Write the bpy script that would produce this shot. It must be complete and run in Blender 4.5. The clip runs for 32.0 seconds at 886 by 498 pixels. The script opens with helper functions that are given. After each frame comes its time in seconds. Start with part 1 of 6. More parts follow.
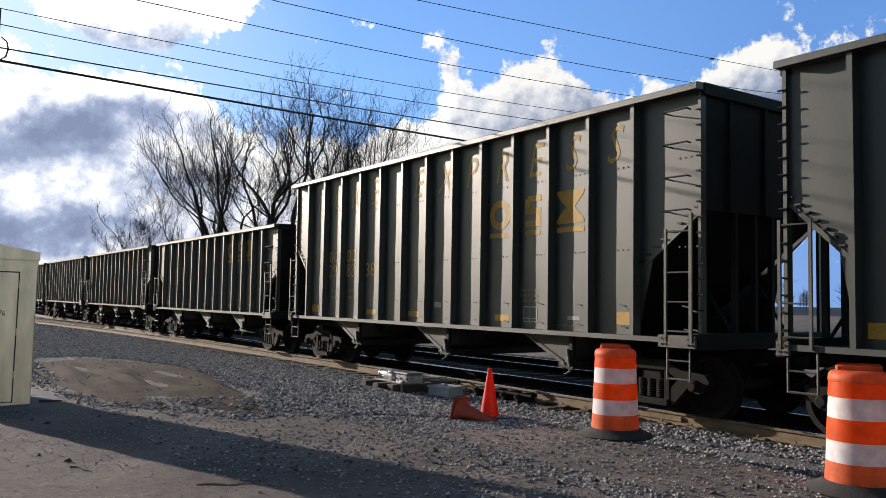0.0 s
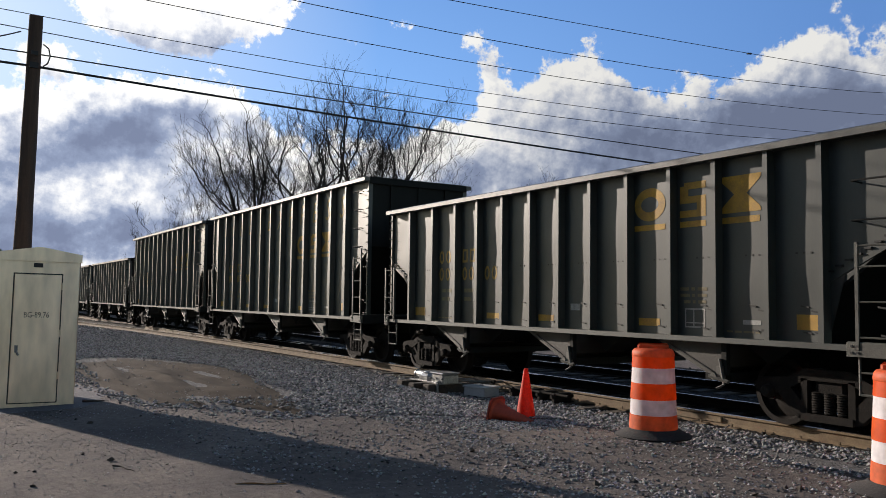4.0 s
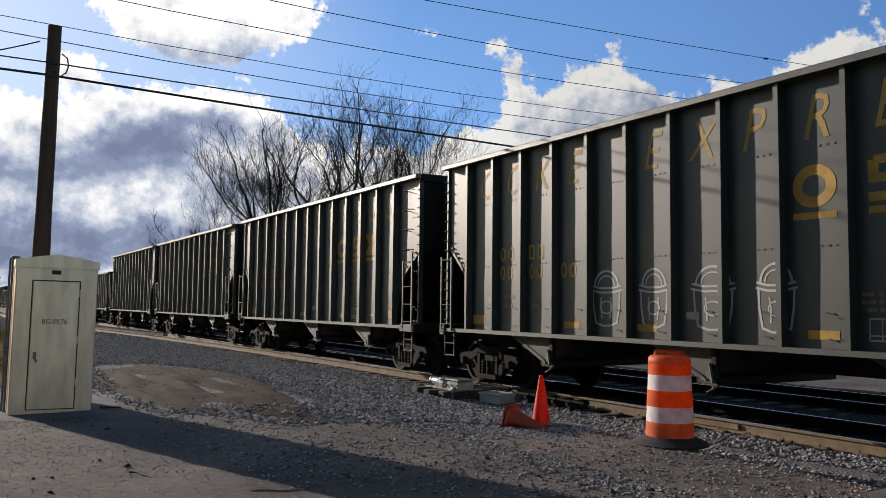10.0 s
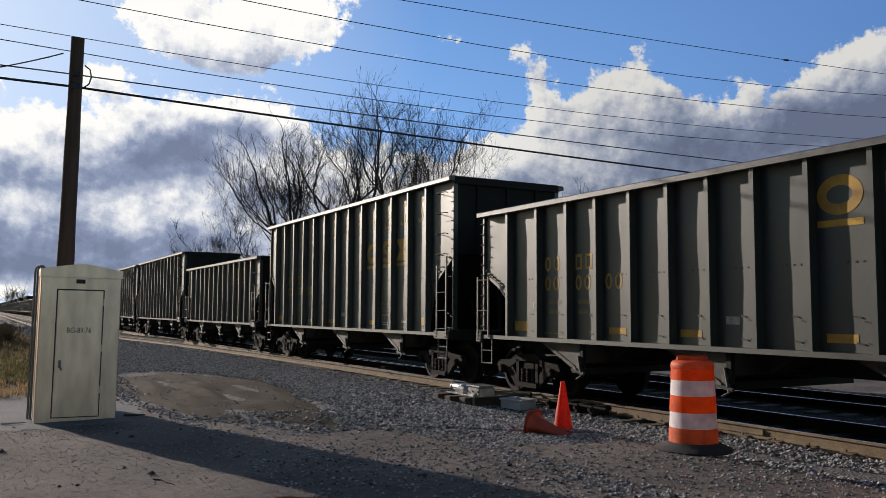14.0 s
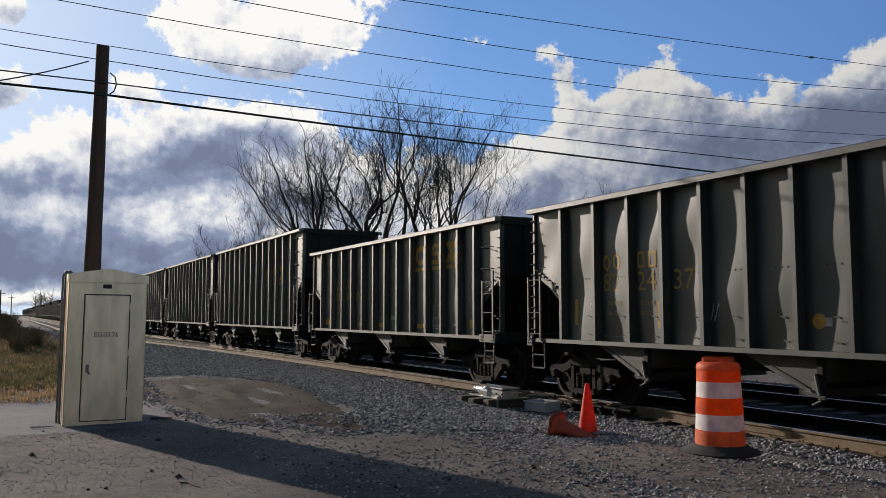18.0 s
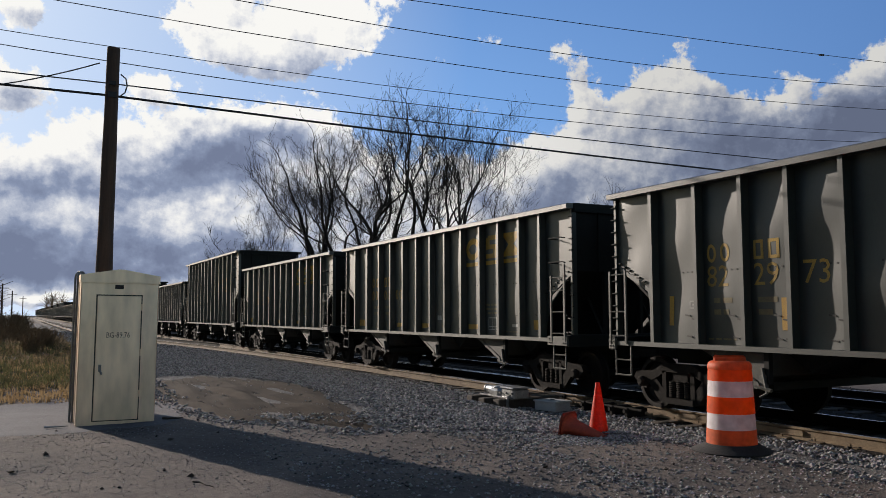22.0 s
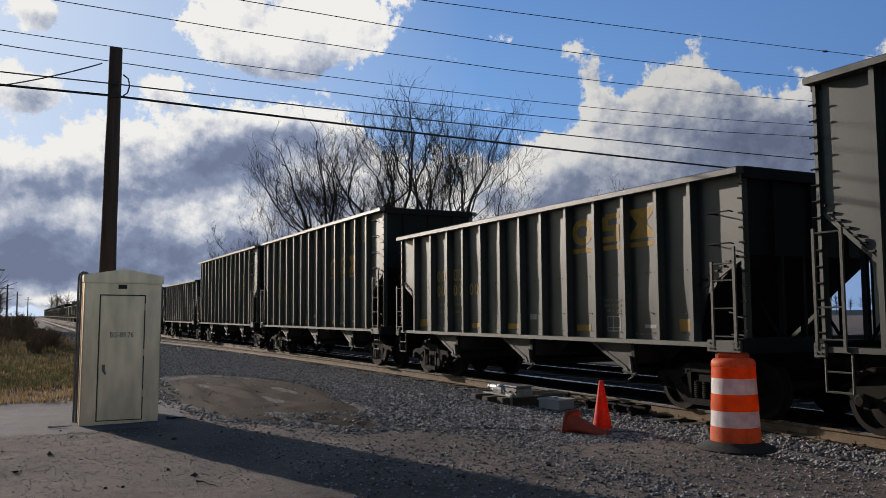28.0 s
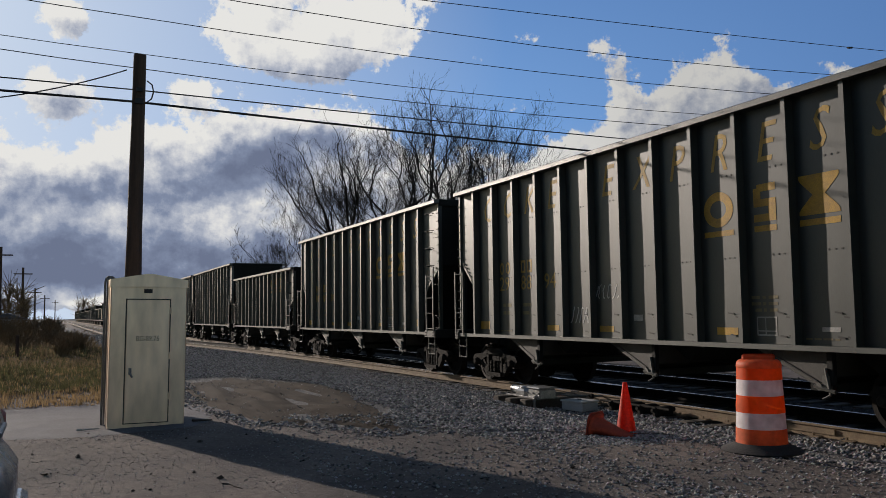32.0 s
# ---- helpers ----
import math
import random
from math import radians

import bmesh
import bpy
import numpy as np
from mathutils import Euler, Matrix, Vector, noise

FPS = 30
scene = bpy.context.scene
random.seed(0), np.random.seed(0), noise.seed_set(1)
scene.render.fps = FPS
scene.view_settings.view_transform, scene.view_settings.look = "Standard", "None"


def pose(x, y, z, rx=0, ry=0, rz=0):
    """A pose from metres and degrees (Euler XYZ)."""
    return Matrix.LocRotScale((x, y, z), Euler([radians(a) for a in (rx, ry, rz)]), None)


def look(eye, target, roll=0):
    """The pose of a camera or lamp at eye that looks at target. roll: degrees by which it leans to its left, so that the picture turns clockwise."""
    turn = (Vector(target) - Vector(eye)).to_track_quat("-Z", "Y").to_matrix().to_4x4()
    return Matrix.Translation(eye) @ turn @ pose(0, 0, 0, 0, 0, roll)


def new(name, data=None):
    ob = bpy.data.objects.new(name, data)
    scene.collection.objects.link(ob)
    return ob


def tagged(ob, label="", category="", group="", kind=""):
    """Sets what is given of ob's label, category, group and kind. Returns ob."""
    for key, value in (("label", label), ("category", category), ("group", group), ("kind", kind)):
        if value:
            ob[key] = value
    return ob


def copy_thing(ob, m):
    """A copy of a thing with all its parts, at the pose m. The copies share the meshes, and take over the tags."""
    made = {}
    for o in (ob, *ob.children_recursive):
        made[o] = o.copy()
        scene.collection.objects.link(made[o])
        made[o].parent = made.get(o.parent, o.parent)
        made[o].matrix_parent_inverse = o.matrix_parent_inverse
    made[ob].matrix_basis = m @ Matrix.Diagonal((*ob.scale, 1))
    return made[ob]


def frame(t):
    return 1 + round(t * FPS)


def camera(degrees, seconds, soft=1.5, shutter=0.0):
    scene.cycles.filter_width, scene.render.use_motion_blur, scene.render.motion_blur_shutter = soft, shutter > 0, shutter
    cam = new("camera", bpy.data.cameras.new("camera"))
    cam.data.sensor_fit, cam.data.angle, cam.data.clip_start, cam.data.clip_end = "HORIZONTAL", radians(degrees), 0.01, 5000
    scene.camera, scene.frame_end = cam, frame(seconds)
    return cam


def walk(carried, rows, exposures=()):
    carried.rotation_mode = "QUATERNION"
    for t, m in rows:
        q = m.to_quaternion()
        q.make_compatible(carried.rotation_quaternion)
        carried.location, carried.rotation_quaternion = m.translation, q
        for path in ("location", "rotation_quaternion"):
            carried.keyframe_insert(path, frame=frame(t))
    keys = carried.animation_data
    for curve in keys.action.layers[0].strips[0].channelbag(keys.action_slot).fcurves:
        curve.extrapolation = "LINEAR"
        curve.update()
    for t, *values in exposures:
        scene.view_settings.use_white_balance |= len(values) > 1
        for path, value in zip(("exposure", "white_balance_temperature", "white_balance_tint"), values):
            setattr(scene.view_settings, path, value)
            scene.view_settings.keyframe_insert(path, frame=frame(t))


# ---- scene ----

# ---------------------------------------------------------------- camera
cam = camera(56.79, 32.0, soft=0.8)
PATH = [
    (0, (0.006, 0.007, 1.592), (-8.244, 5.624, 2.212), 0.98),
    (0.1, (0.006, 0.006, 1.592), (-8.325, 5.505, 2.198), 0.84),
    (0.2, (0.005, 0.006, 1.592), (-8.395, 5.399, 2.189), 0.79),
    (0.3, (0.005, 0.006, 1.592), (-8.456, 5.302, 2.195), 0.92),
    (0.4, (0.005, 0.006, 1.592), (-8.465, 5.289, 2.194), 0.85),
    (0.5, (0.004, 0.006, 1.592), (-8.466, 5.286, 2.206), 0.84),
    (1, (0.002, 0.005, 1.592), (-8.465, 5.289, 2.210), 0.82),
    (1.5, (-0.000, 0.004, 1.592), (-8.467, 5.289, 2.210), 0.82),
    (2, (-0.002, 0.004, 1.591), (-8.469, 5.290, 2.211), 0.80),
    (2.5, (-0.004, 0.005, 1.591), (-8.472, 5.288, 2.208), 0.77),
    (3, (-0.004, 0.005, 1.592), (-8.474, 5.286, 2.205), 0.76),
    (3.5, (-0.004, 0.006, 1.592), (-8.479, 5.279, 2.200), 0.71),
    (5.5, (0.000, 0.009, 1.593), (-8.497, 5.243, 2.231), 0.82),
    (6, (-0.000, 0.010, 1.593), (-8.502, 5.237, 2.229), 0.82),
    (6.5, (-0.001, 0.011, 1.593), (-8.502, 5.238, 2.228), 0.81),
    (7, (-0.002, 0.012, 1.592), (-8.508, 5.231, 2.225), 0.81),
    (7.5, (-0.003, 0.013, 1.592), (-8.514, 5.224, 2.227), 0.79),
    (8, (-0.003, 0.014, 1.591), (-8.513, 5.225, 2.235), 0.78),
    (8.5, (-0.003, 0.015, 1.591), (-8.529, 5.199, 2.245), 0.76),
    (9, (-0.003, 0.015, 1.592), (-8.540, 5.180, 2.255), 0.75),
    (9.5, (-0.003, 0.014, 1.594), (-8.563, 5.139, 2.269), 0.69),
    (10, (-0.002, 0.013, 1.596), (-8.575, 5.116, 2.286), 0.67),
    (10.5, (-0.001, 0.012, 1.597), (-8.594, 5.079, 2.298), 0.61),
    (11, (-0.000, 0.012, 1.599), (-8.618, 5.032, 2.334), 0.55),
    (11.5, (0.000, 0.012, 1.600), (-8.637, 4.996, 2.337), 0.47),
    (12, (0.000, 0.012, 1.600), (-8.643, 4.986, 2.343), 0.43),
    (12.5, (-0.000, 0.012, 1.601), (-8.657, 4.962, 2.353), 0.36),
    (13, (-0.001, 0.011, 1.601), (-8.661, 4.954, 2.356), 0.31),
    (13.5, (-0.002, 0.009, 1.602), (-8.671, 4.937, 2.354), 0.30),
    (14, (-0.003, 0.007, 1.602), (-8.691, 4.901, 2.360), 0.28),
    (14.5, (-0.005, 0.006, 1.602), (-8.721, 4.847, 2.369), 0.19),
    (16.5, (-0.009, 0.005, 1.605), (-8.786, 4.731, 2.389), 0.01),
    (17, (-0.008, 0.005, 1.606), (-8.786, 4.730, 2.389), 0.01),
    (17.5, (-0.007, 0.005, 1.607), (-8.794, 4.714, 2.395), 0.02),
    (18, (-0.006, 0.005, 1.609), (-8.822, 4.659, 2.391), -0.07),
    (18.5, (-0.005, 0.004, 1.610), (-8.851, 4.600, 2.398), -0.11),
    (19, (-0.004, 0.002, 1.611), (-8.864, 4.570, 2.399), -0.14),
    (19.5, (-0.003, -0.002, 1.611), (-8.869, 4.556, 2.399), -0.17),
    (20, (-0.003, -0.006, 1.611), (-8.870, 4.549, 2.398), -0.17),
    (20.5, (-0.003, -0.010, 1.610), (-8.869, 4.547, 2.399), -0.18),
    (21, (-0.003, -0.013, 1.609), (-8.872, 4.539, 2.391), -0.23),
    (21.5, (-0.003, -0.015, 1.608), (-8.872, 4.539, 2.389), -0.22),
    (22, (-0.003, -0.016, 1.606), (-8.869, 4.543, 2.386), -0.21),
    (22.5, (-0.003, -0.016, 1.603), (-8.872, 4.537, 2.389), -0.23),
    (23, (-0.003, -0.015, 1.602), (-8.876, 4.529, 2.383), -0.23),
    (23.5, (-0.003, -0.014, 1.601), (-8.883, 4.516, 2.384), -0.27),
    (24, (-0.002, -0.012, 1.601), (-8.890, 4.503, 2.385), -0.29),
    (24.5, (-0.002, -0.010, 1.602), (-8.893, 4.502, 2.375), -0.32),
    (25, (-0.002, -0.009, 1.602), (-8.890, 4.509, 2.372), -0.34),
    (25.5, (-0.003, -0.008, 1.602), (-8.891, 4.509, 2.378), -0.37),
    (27.5, (-0.007, 0.001, 1.598), (-8.890, 4.527, 2.378), -0.41),
    (28, (-0.005, 0.003, 1.599), (-8.894, 4.521, 2.367), -0.45),
    (28.5, (-0.003, 0.005, 1.600), (-8.889, 4.525, 2.367), -0.46),
    (29, (0.000, 0.005, 1.602), (-8.899, 4.499, 2.372), -0.46),
    (29.5, (0.003, 0.003, 1.605), (-8.933, 4.423, 2.385), -0.51),
    (30, (0.006, 0.001, 1.607), (-8.954, 4.369, 2.402), -0.54),
    (30.5, (0.007, -0.003, 1.610), (-8.965, 4.341, 2.406), -0.55),
    (31, (0.008, -0.006, 1.613), (-8.992, 4.278, 2.415), -0.67),
    (31.5, (0.009, -0.007, 1.616), (-8.993, 4.276, 2.408), -0.73),
    (32, (0.009, -0.008, 1.618), (-8.995, 4.273, 2.400), -0.77),
]
EXPOSURES = [(0, 0.46), (1, 0.3), (3, 0.2), (8, 0.12), (13, 0.0), (18, -0.07), (22, -0.1), (25, -0.15), (28, -0.22), (30, -0.3), (32, -0.36)]
walk(cam, [(t, look(e, g, r)) for t, e, g, r in PATH], EXPOSURES)

# ---------------------------------------------------------------- light
SUN_TURN, SUN_RISE = radians(17), radians(15)
SUN_WAY = Vector((-math.cos(SUN_TURN) * math.cos(SUN_RISE), -math.sin(SUN_TURN) * math.cos(SUN_RISE), math.sin(SUN_RISE)))
world = bpy.data.worlds.new("sky_light")
scene.world = world
world.use_nodes = True
wn = world.node_tree.nodes
sky = wn.new("ShaderNodeTexSky")
sky.sky_type, sky.sun_disc = "NISHITA", False
sky.sun_elevation = SUN_RISE
sky.sun_rotation = math.atan2(SUN_WAY.x, SUN_WAY.y)
sky.air_density, sky.dust_density, sky.ozone_density = 1.0, 0.3, 1.0
wn["Background"].inputs["Strength"].default_value = 0.098
world.node_tree.links.new(sky.outputs[0], wn["Background"].inputs["Color"])
sun = new("sun", bpy.data.lights.new("sun", "SUN"))
sun.data.energy, sun.data.angle, sun.data.color = 5.0, radians(0.6), (1.0, 0.87, 0.76)
sun.matrix_world = look((0, 0, 60), Vector((0, 0, 60)) - SUN_WAY)


# ---------------------------------------------------------------- materials
def mat(name, base, rough=0.7, metal=0.0, dark=None, scale=6.0, amount=0.5, bump=0.0, fine=60.0, per_object=0.0, stretch=(1, 1, 1), bump_size=0.02, gloss=0.5):
    """A painted or mineral surface: a base colour broken by stains at one scale and grain at another."""
    m = bpy.data.materials.new(name)
    m.use_nodes = True
    nt = m.node_tree
    n, li = nt.nodes, nt.links
    b = n["Principled BSDF"]
    b.inputs["Metallic"].default_value = metal
    b.inputs["Specular IOR Level"].default_value = gloss
    co = n.new("ShaderNodeTexCoord")
    mp = n.new("ShaderNodeMapping")
    mp.inputs["Scale"].default_value = stretch
    li.new(co.outputs["Object"], mp.inputs["Vector"])
    big = n.new("ShaderNodeTexNoise")
    big.inputs["Scale"].default_value, big.inputs["Detail"].default_value, big.inputs["Roughness"].default_value = scale, 6, 0.65
    li.new(mp.outputs[0], big.inputs["Vector"])
    small = n.new("ShaderNodeTexNoise")
    small.inputs["Scale"].default_value, small.inputs["Detail"].default_value = fine, 4
    li.new(mp.outputs[0], small.inputs["Vector"])
    dark = dark or tuple(c * 0.55 for c in base)
    ramp = n.new("ShaderNodeValToRGB")
    ramp.color_ramp.elements[0].position, ramp.color_ramp.elements[1].position = 0.5 - 0.3 * amount, 0.5 + 0.22
    ramp.color_ramp.elements[0].color, ramp.color_ramp.elements[1].color = (*dark, 1), (*base, 1)
    li.new(big.outputs["Fac"], ramp.inputs["Fac"])
    mul = n.new("ShaderNodeMix")
    mul.data_type, mul.blend_type = "RGBA", "MULTIPLY"
    mul.inputs["Factor"].default_value = 0.55
    li.new(ramp.outputs["Color"], mul.inputs["A"])
    r2 = n.new("ShaderNodeMapRange")
    r2.inputs["From Min"].default_value, r2.inputs["From Max"].default_value = 0.25, 0.75
    r2.inputs["To Min"].default_value, r2.inputs["To Max"].default_value = 0.55, 1.25
    li.new(small.outputs["Fac"], r2.inputs["Value"])
    li.new(r2.outputs[0], mul.inputs["B"])
    last = mul.outputs["Result"]
    if per_object:
        oi = n.new("ShaderNodeObjectInfo")
        hv = n.new("ShaderNodeHueSaturation")
        r3 = n.new("ShaderNodeMapRange")
        r3.inputs["To Min"].default_value, r3.inputs["To Max"].default_value = 1 - per_object, 1 + per_object
        li.new(oi.outputs["Random"], r3.inputs["Value"])
        li.new(r3.outputs[0], hv.inputs["Value"])
        li.new(last, hv.inputs["Color"])
        last = hv.outputs["Color"]
    li.new(last, b.inputs["Base Color"])
    rr = n.new("ShaderNodeMapRange")
    rr.inputs["To Min"].default_value, rr.inputs["To Max"].default_value = max(0.05, rough - 0.15), min(1, rough + 0.15)
    li.new(big.outputs["Fac"], rr.inputs["Value"])
    li.new(rr.outputs[0], b.inputs["Roughness"])
    if bump:
        bp = n.new("ShaderNodeBump")
        bp.inputs["Strength"].default_value, bp.inputs["Distance"].default_value = bump, bump_size
        li.new(small.outputs["Fac"], bp.inputs["Height"])
        li.new(bp.outputs[0], b.inputs["Normal"])
    return m


M_CAR = mat("weathered_dark_green_paint", (0.026, 0.036, 0.029), 0.5, 0, (0.014, 0.021, 0.018), 1.3, 0.7, 0.12, 40, 0.1, (1, 1, 0.35), 0.003, 0.95)
M_BAY = mat("dirty_grey_hopper_paint", (0.06, 0.058, 0.05), 0.6, 0, (0.03, 0.028, 0.024), 2.2, 0.8, 0.2, 40, 0.1)
# Car paint taken near black: shade on ends and underframe is in the colour.
M_CARBLK = mat("shade_black_car_paint", (0.016, 0.018, 0.0165), 0.75, 0, (0.006, 0.007, 0.0065), 2, 0.7, 0.2, 50, 0.1, (1, 1, 1), 0.02, 0.25)
M_RIM = mat("worn_top_chord_paint", (0.062, 0.066, 0.058), 0.48, 0, (0.03, 0.03, 0.026), 5, 0.8, 0.2, 60, 0.1, (1, 1, 1), 0.01, 0.8)
M_TRUCK = mat("dusty_cast_steel", (0.03, 0.026, 0.022), 0.85, 0.0, (0.009, 0.0085, 0.008), 5, 0.8, 0.4, 60, 0.15, (1, 1, 1), 0.02, 0.15)
M_WHEEL = mat("brown_wheel_steel", (0.026, 0.022, 0.019), 0.75, 0.1, (0.012, 0.010, 0.009), 6, 0.7, 0.3, 80, 0, (1, 1, 1), 0.02, 0.2)
M_YEL = mat("faded_yellow_paint", (0.62, 0.36, 0.035), 0.6, 0, (0.34, 0.19, 0.03), 4, 0.6, 0.1, 70, 0.1)
M_YELDIM = mat("worn_yellow_lettering", (0.58, 0.37, 0.07), 0.65, 0, (0.34, 0.21, 0.05), 3, 0.9, 0.1, 60, 0.15)
M_WHT = mat("worn_white_stencil", (0.55, 0.55, 0.52), 0.65, 0, (0.25, 0.25, 0.24), 6, 0.6, 0.1, 70)
M_STENCIL = mat("small_faded_stencil", (0.24, 0.20, 0.10), 0.7, 0, (0.12, 0.10, 0.06), 8, 0.8)
M_BLKPAINT = mat("black_stencil_and_shade", (0.02, 0.02, 0.02), 0.6)
M_LADDER = mat("grey_green_ladder_paint", (0.10, 0.10, 0.085), 0.55, 0, (0.05, 0.05, 0.042), 6, 0.6, 0.2, 90)
M_STEEL = mat("bare_grey_steel", (0.30, 0.30, 0.30), 0.45, 0.5, (0.14, 0.13, 0.12), 6, 0.6, 0.2, 90)
M_CAB = mat("brushed_aluminium_cabinet", (0.95, 0.78, 0.61), 0.38, 0.75, (0.8, 0.65, 0.5), 0.9, 0.6, 0.08, 6, 0, (1, 1, 0.3), 0.002)
M_ORANGE = mat("orange_plastic", (1.0, 0.15, 0.008), 0.5, 0, (0.95, 0.12, 0.006), 3, 0.4, 0.0, 9, 0.03)
M_REFL = mat("white_reflective_band", (0.93, 0.91, 0.93), 0.35, 0, (0.84, 0.82, 0.84), 3, 0.4, 0.0, 9)
M_ORANGEDULL = mat("dusty_orange_band", (0.92, 0.17, 0.04), 0.6, 0, (0.72, 0.14, 0.045), 4, 0.7, 0.0, 12)
M_RUBBER = mat("dusty_black_rubber", (0.045, 0.043, 0.042), 0.85, 0, (0.025, 0.024, 0.023), 6, 0.6, 0.4, 50)
M_CONE = mat("bright_orange_cone", (0.95, 0.07, 0.02), 0.45, 0, (0.7, 0.05, 0.015), 6, 0.4, 0.05, 40)
M_CONEFADED = mat("faded_red_cone", (0.5, 0.075, 0.03), 0.65, 0, (0.3, 0.05, 0.025), 5, 0.7, 0.1, 30)
M_CONEBASE = mat("dull_red_cone_base", (0.36, 0.055, 0.025), 0.7, 0, (0.2, 0.035, 0.02), 6, 0.6, 0.2, 50)
M_POLE = mat("creosoted_pole_wood", (0.12, 0.075, 0.05), 0.85, 0, (0.05, 0.032, 0.024), 3, 0.8, 0.5, 40, 0, (6, 6, 0.4))
M_WIRE = mat("black_cable", (0.02, 0.02, 0.022), 0.6)
M_SILVER = mat("bright_galvanised_casing", (0.55, 0.55, 0.54), 0.35, 0.7, (0.3, 0.3, 0.3), 5, 0.6, 0.1, 40)
M_RAIL = mat("rusty_rail_side", (0.27, 0.205, 0.125), 0.8, 0.1, (0.13, 0.085, 0.05), 4, 0.7, 0.3, 50)
# Rail side darkened to near black: shade under and behind the train, as colour.
M_SHADERAIL = mat("shaded_black_rail_side", (0.022, 0.019, 0.016), 0.85, 0, (0.01, 0.009, 0.008), 4, 0.7, 0.3, 50, 0, (1, 1, 1), 0.02, 0.15)
M_RAILTOP = mat("polished_rail_head", (0.5, 0.48, 0.46), 0.28, 0.9, (0.35, 0.32, 0.3), 4, 0.5)
M_TIE = mat("weathered_timber_tie", (0.095, 0.075, 0.056), 0.9, 0, (0.04, 0.031, 0.024), 5, 0.8, 0.6, 30, 0.25, (1, 5, 5), 0.01)
M_DIRT = mat("packed_brown_earth", (0.074, 0.054, 0.037), 0.95, 0, (0.018, 0.014, 0.011), 0.8, 1.3, 0.3, 14, 0, (0.3, 2.2, 1), 0.02, 0.08)
M_CLOD = mat("dark_earth_clod", (0.075, 0.06, 0.048), 0.95, 0, (0.03, 0.025, 0.021), 5, 0.9, 0.4, 40)
M_CONC = mat("worn_pale_concrete", (0.165, 0.163, 0.176), 0.92, 0, (0.09, 0.088, 0.095), 1.5, 0.9, 0.5, 30, 0, (1, 1, 1), 0.02, 0.25)
M_BARK = mat("grey_brown_bark", (0.02, 0.016, 0.014), 0.9, 0, (0.01, 0.008, 0.007), 4, 0.7, 0.4, 20)
M_GRASS = mat("dry_winter_grass", (0.46, 0.32, 0.165), 0.9, 0, (0.24, 0.17, 0.09), 1.2, 0.8, 0, 14)
M_SCRUB = mat("brown_scrub_twigs", (0.29, 0.215, 0.13), 0.95, 0, (0.14, 0.105, 0.064), 0.8, 0.8, 0, 10)
M_GREENISH = mat("dull_green_winter_grass", (0.15, 0.145, 0.065), 0.9, 0, (0.08, 0.08, 0.038), 0.8, 0.8, 0, 12)
M_BUILD = mat("pale_metal_cladding", (0.5, 0.5, 0.5), 0.7, 0, (0.35, 0.35, 0.35), 1, 0.6)


def ground_material():
    """Gravelly earth: coarse grey stone grain over brown dust, with damp and pale patches."""
    m = bpy.data.materials.new("gravelly_earth")
    m.use_nodes = True
    n, li = m.node_tree.nodes, m.node_tree.links
    b = n["Principled BSDF"]
    co = n.new("ShaderNodeTexCoord")
    patch = n.new("ShaderNodeTexNoise")
    patch.inputs["Scale"].default_value, patch.inputs["Detail"].default_value = 0.55, 7
    stones = n.new("ShaderNodeTexVoronoi")
    stones.inputs["Scale"].default_value = 48
    grain = n.new("ShaderNodeTexNoise")
    grain.inputs["Scale"].default_value, grain.inputs["Detail"].default_value, grain.inputs["Roughness"].default_value = 11, 9, 0.75
    for t in (patch, stones, grain):
        li.new(co.outputs["Object"], t.inputs["Vector"])
    r1 = n.new("ShaderNodeValToRGB")
    r1.color_ramp.elements[0].position, r1.color_ramp.elements[1].position = 0.36, 0.64
    r1.color_ramp.elements[0].color, r1.color_ramp.elements[1].color = (0.092, 0.079, 0.074, 1), (0.19, 0.157, 0.135, 1)
    li.new(patch.outputs["Fac"], r1.inputs["Fac"])
    r2 = n.new("ShaderNodeMapRange")
    r2.inputs["From Min"].default_value, r2.inputs["From Max"].default_value = 0.3, 0.72
    r2.inputs["To Min"].default_value, r2.inputs["To Max"].default_value = 0.45, 1.5
    li.new(grain.outputs["Fac"], r2.inputs["Value"])
    mul = n.new("ShaderNodeMix")
    mul.data_type, mul.blend_type = "RGBA", "MULTIPLY"
    mul.inputs["Factor"].default_value = 0.8
    li.new(r1.outputs["Color"], mul.inputs["A"])
    li.new(r2.outputs[0], mul.inputs["B"])
    li.new(mul.outputs["Result"], b.inputs["Base Color"])
    b.inputs["Roughness"].default_value, b.inputs["Specular IOR Level"].default_value = 0.95, 0.25
    add = n.new("ShaderNodeMath")
    add.operation = "MULTIPLY_ADD"
    li.new(stones.outputs["Distance"], add.inputs[0])
    add.inputs[1].default_value = -0.35
    li.new(grain.outputs["Fac"], add.inputs[2])
    bp = n.new("ShaderNodeBump")
    bp.inputs["Strength"].default_value, bp.inputs["Distance"].default_value = 0.8, 0.022
    li.new(add.outputs[0], bp.inputs["Height"])
    li.new(bp.outputs[0], b.inputs["Normal"])
    return m


M_GROUND = ground_material()


def let_light_through(m, share):
    """Thin plastic or dry blades: part of the light that falls on one face comes out of the other."""
    n, li = m.node_tree.nodes, m.node_tree.links
    b, out = n["Principled BSDF"], n["Material Output"]
    tr, mx = n.new("ShaderNodeBsdfTranslucent"), n.new("ShaderNodeMixShader")
    li.new(b.inputs["Base Color"].links[0].from_socket, tr.inputs["Color"])
    mx.inputs[0].default_value = share
    li.new(b.outputs[0], mx.inputs[1])
    li.new(tr.outputs[0], mx.inputs[2])
    li.new(mx.outputs[0], out.inputs["Surface"])


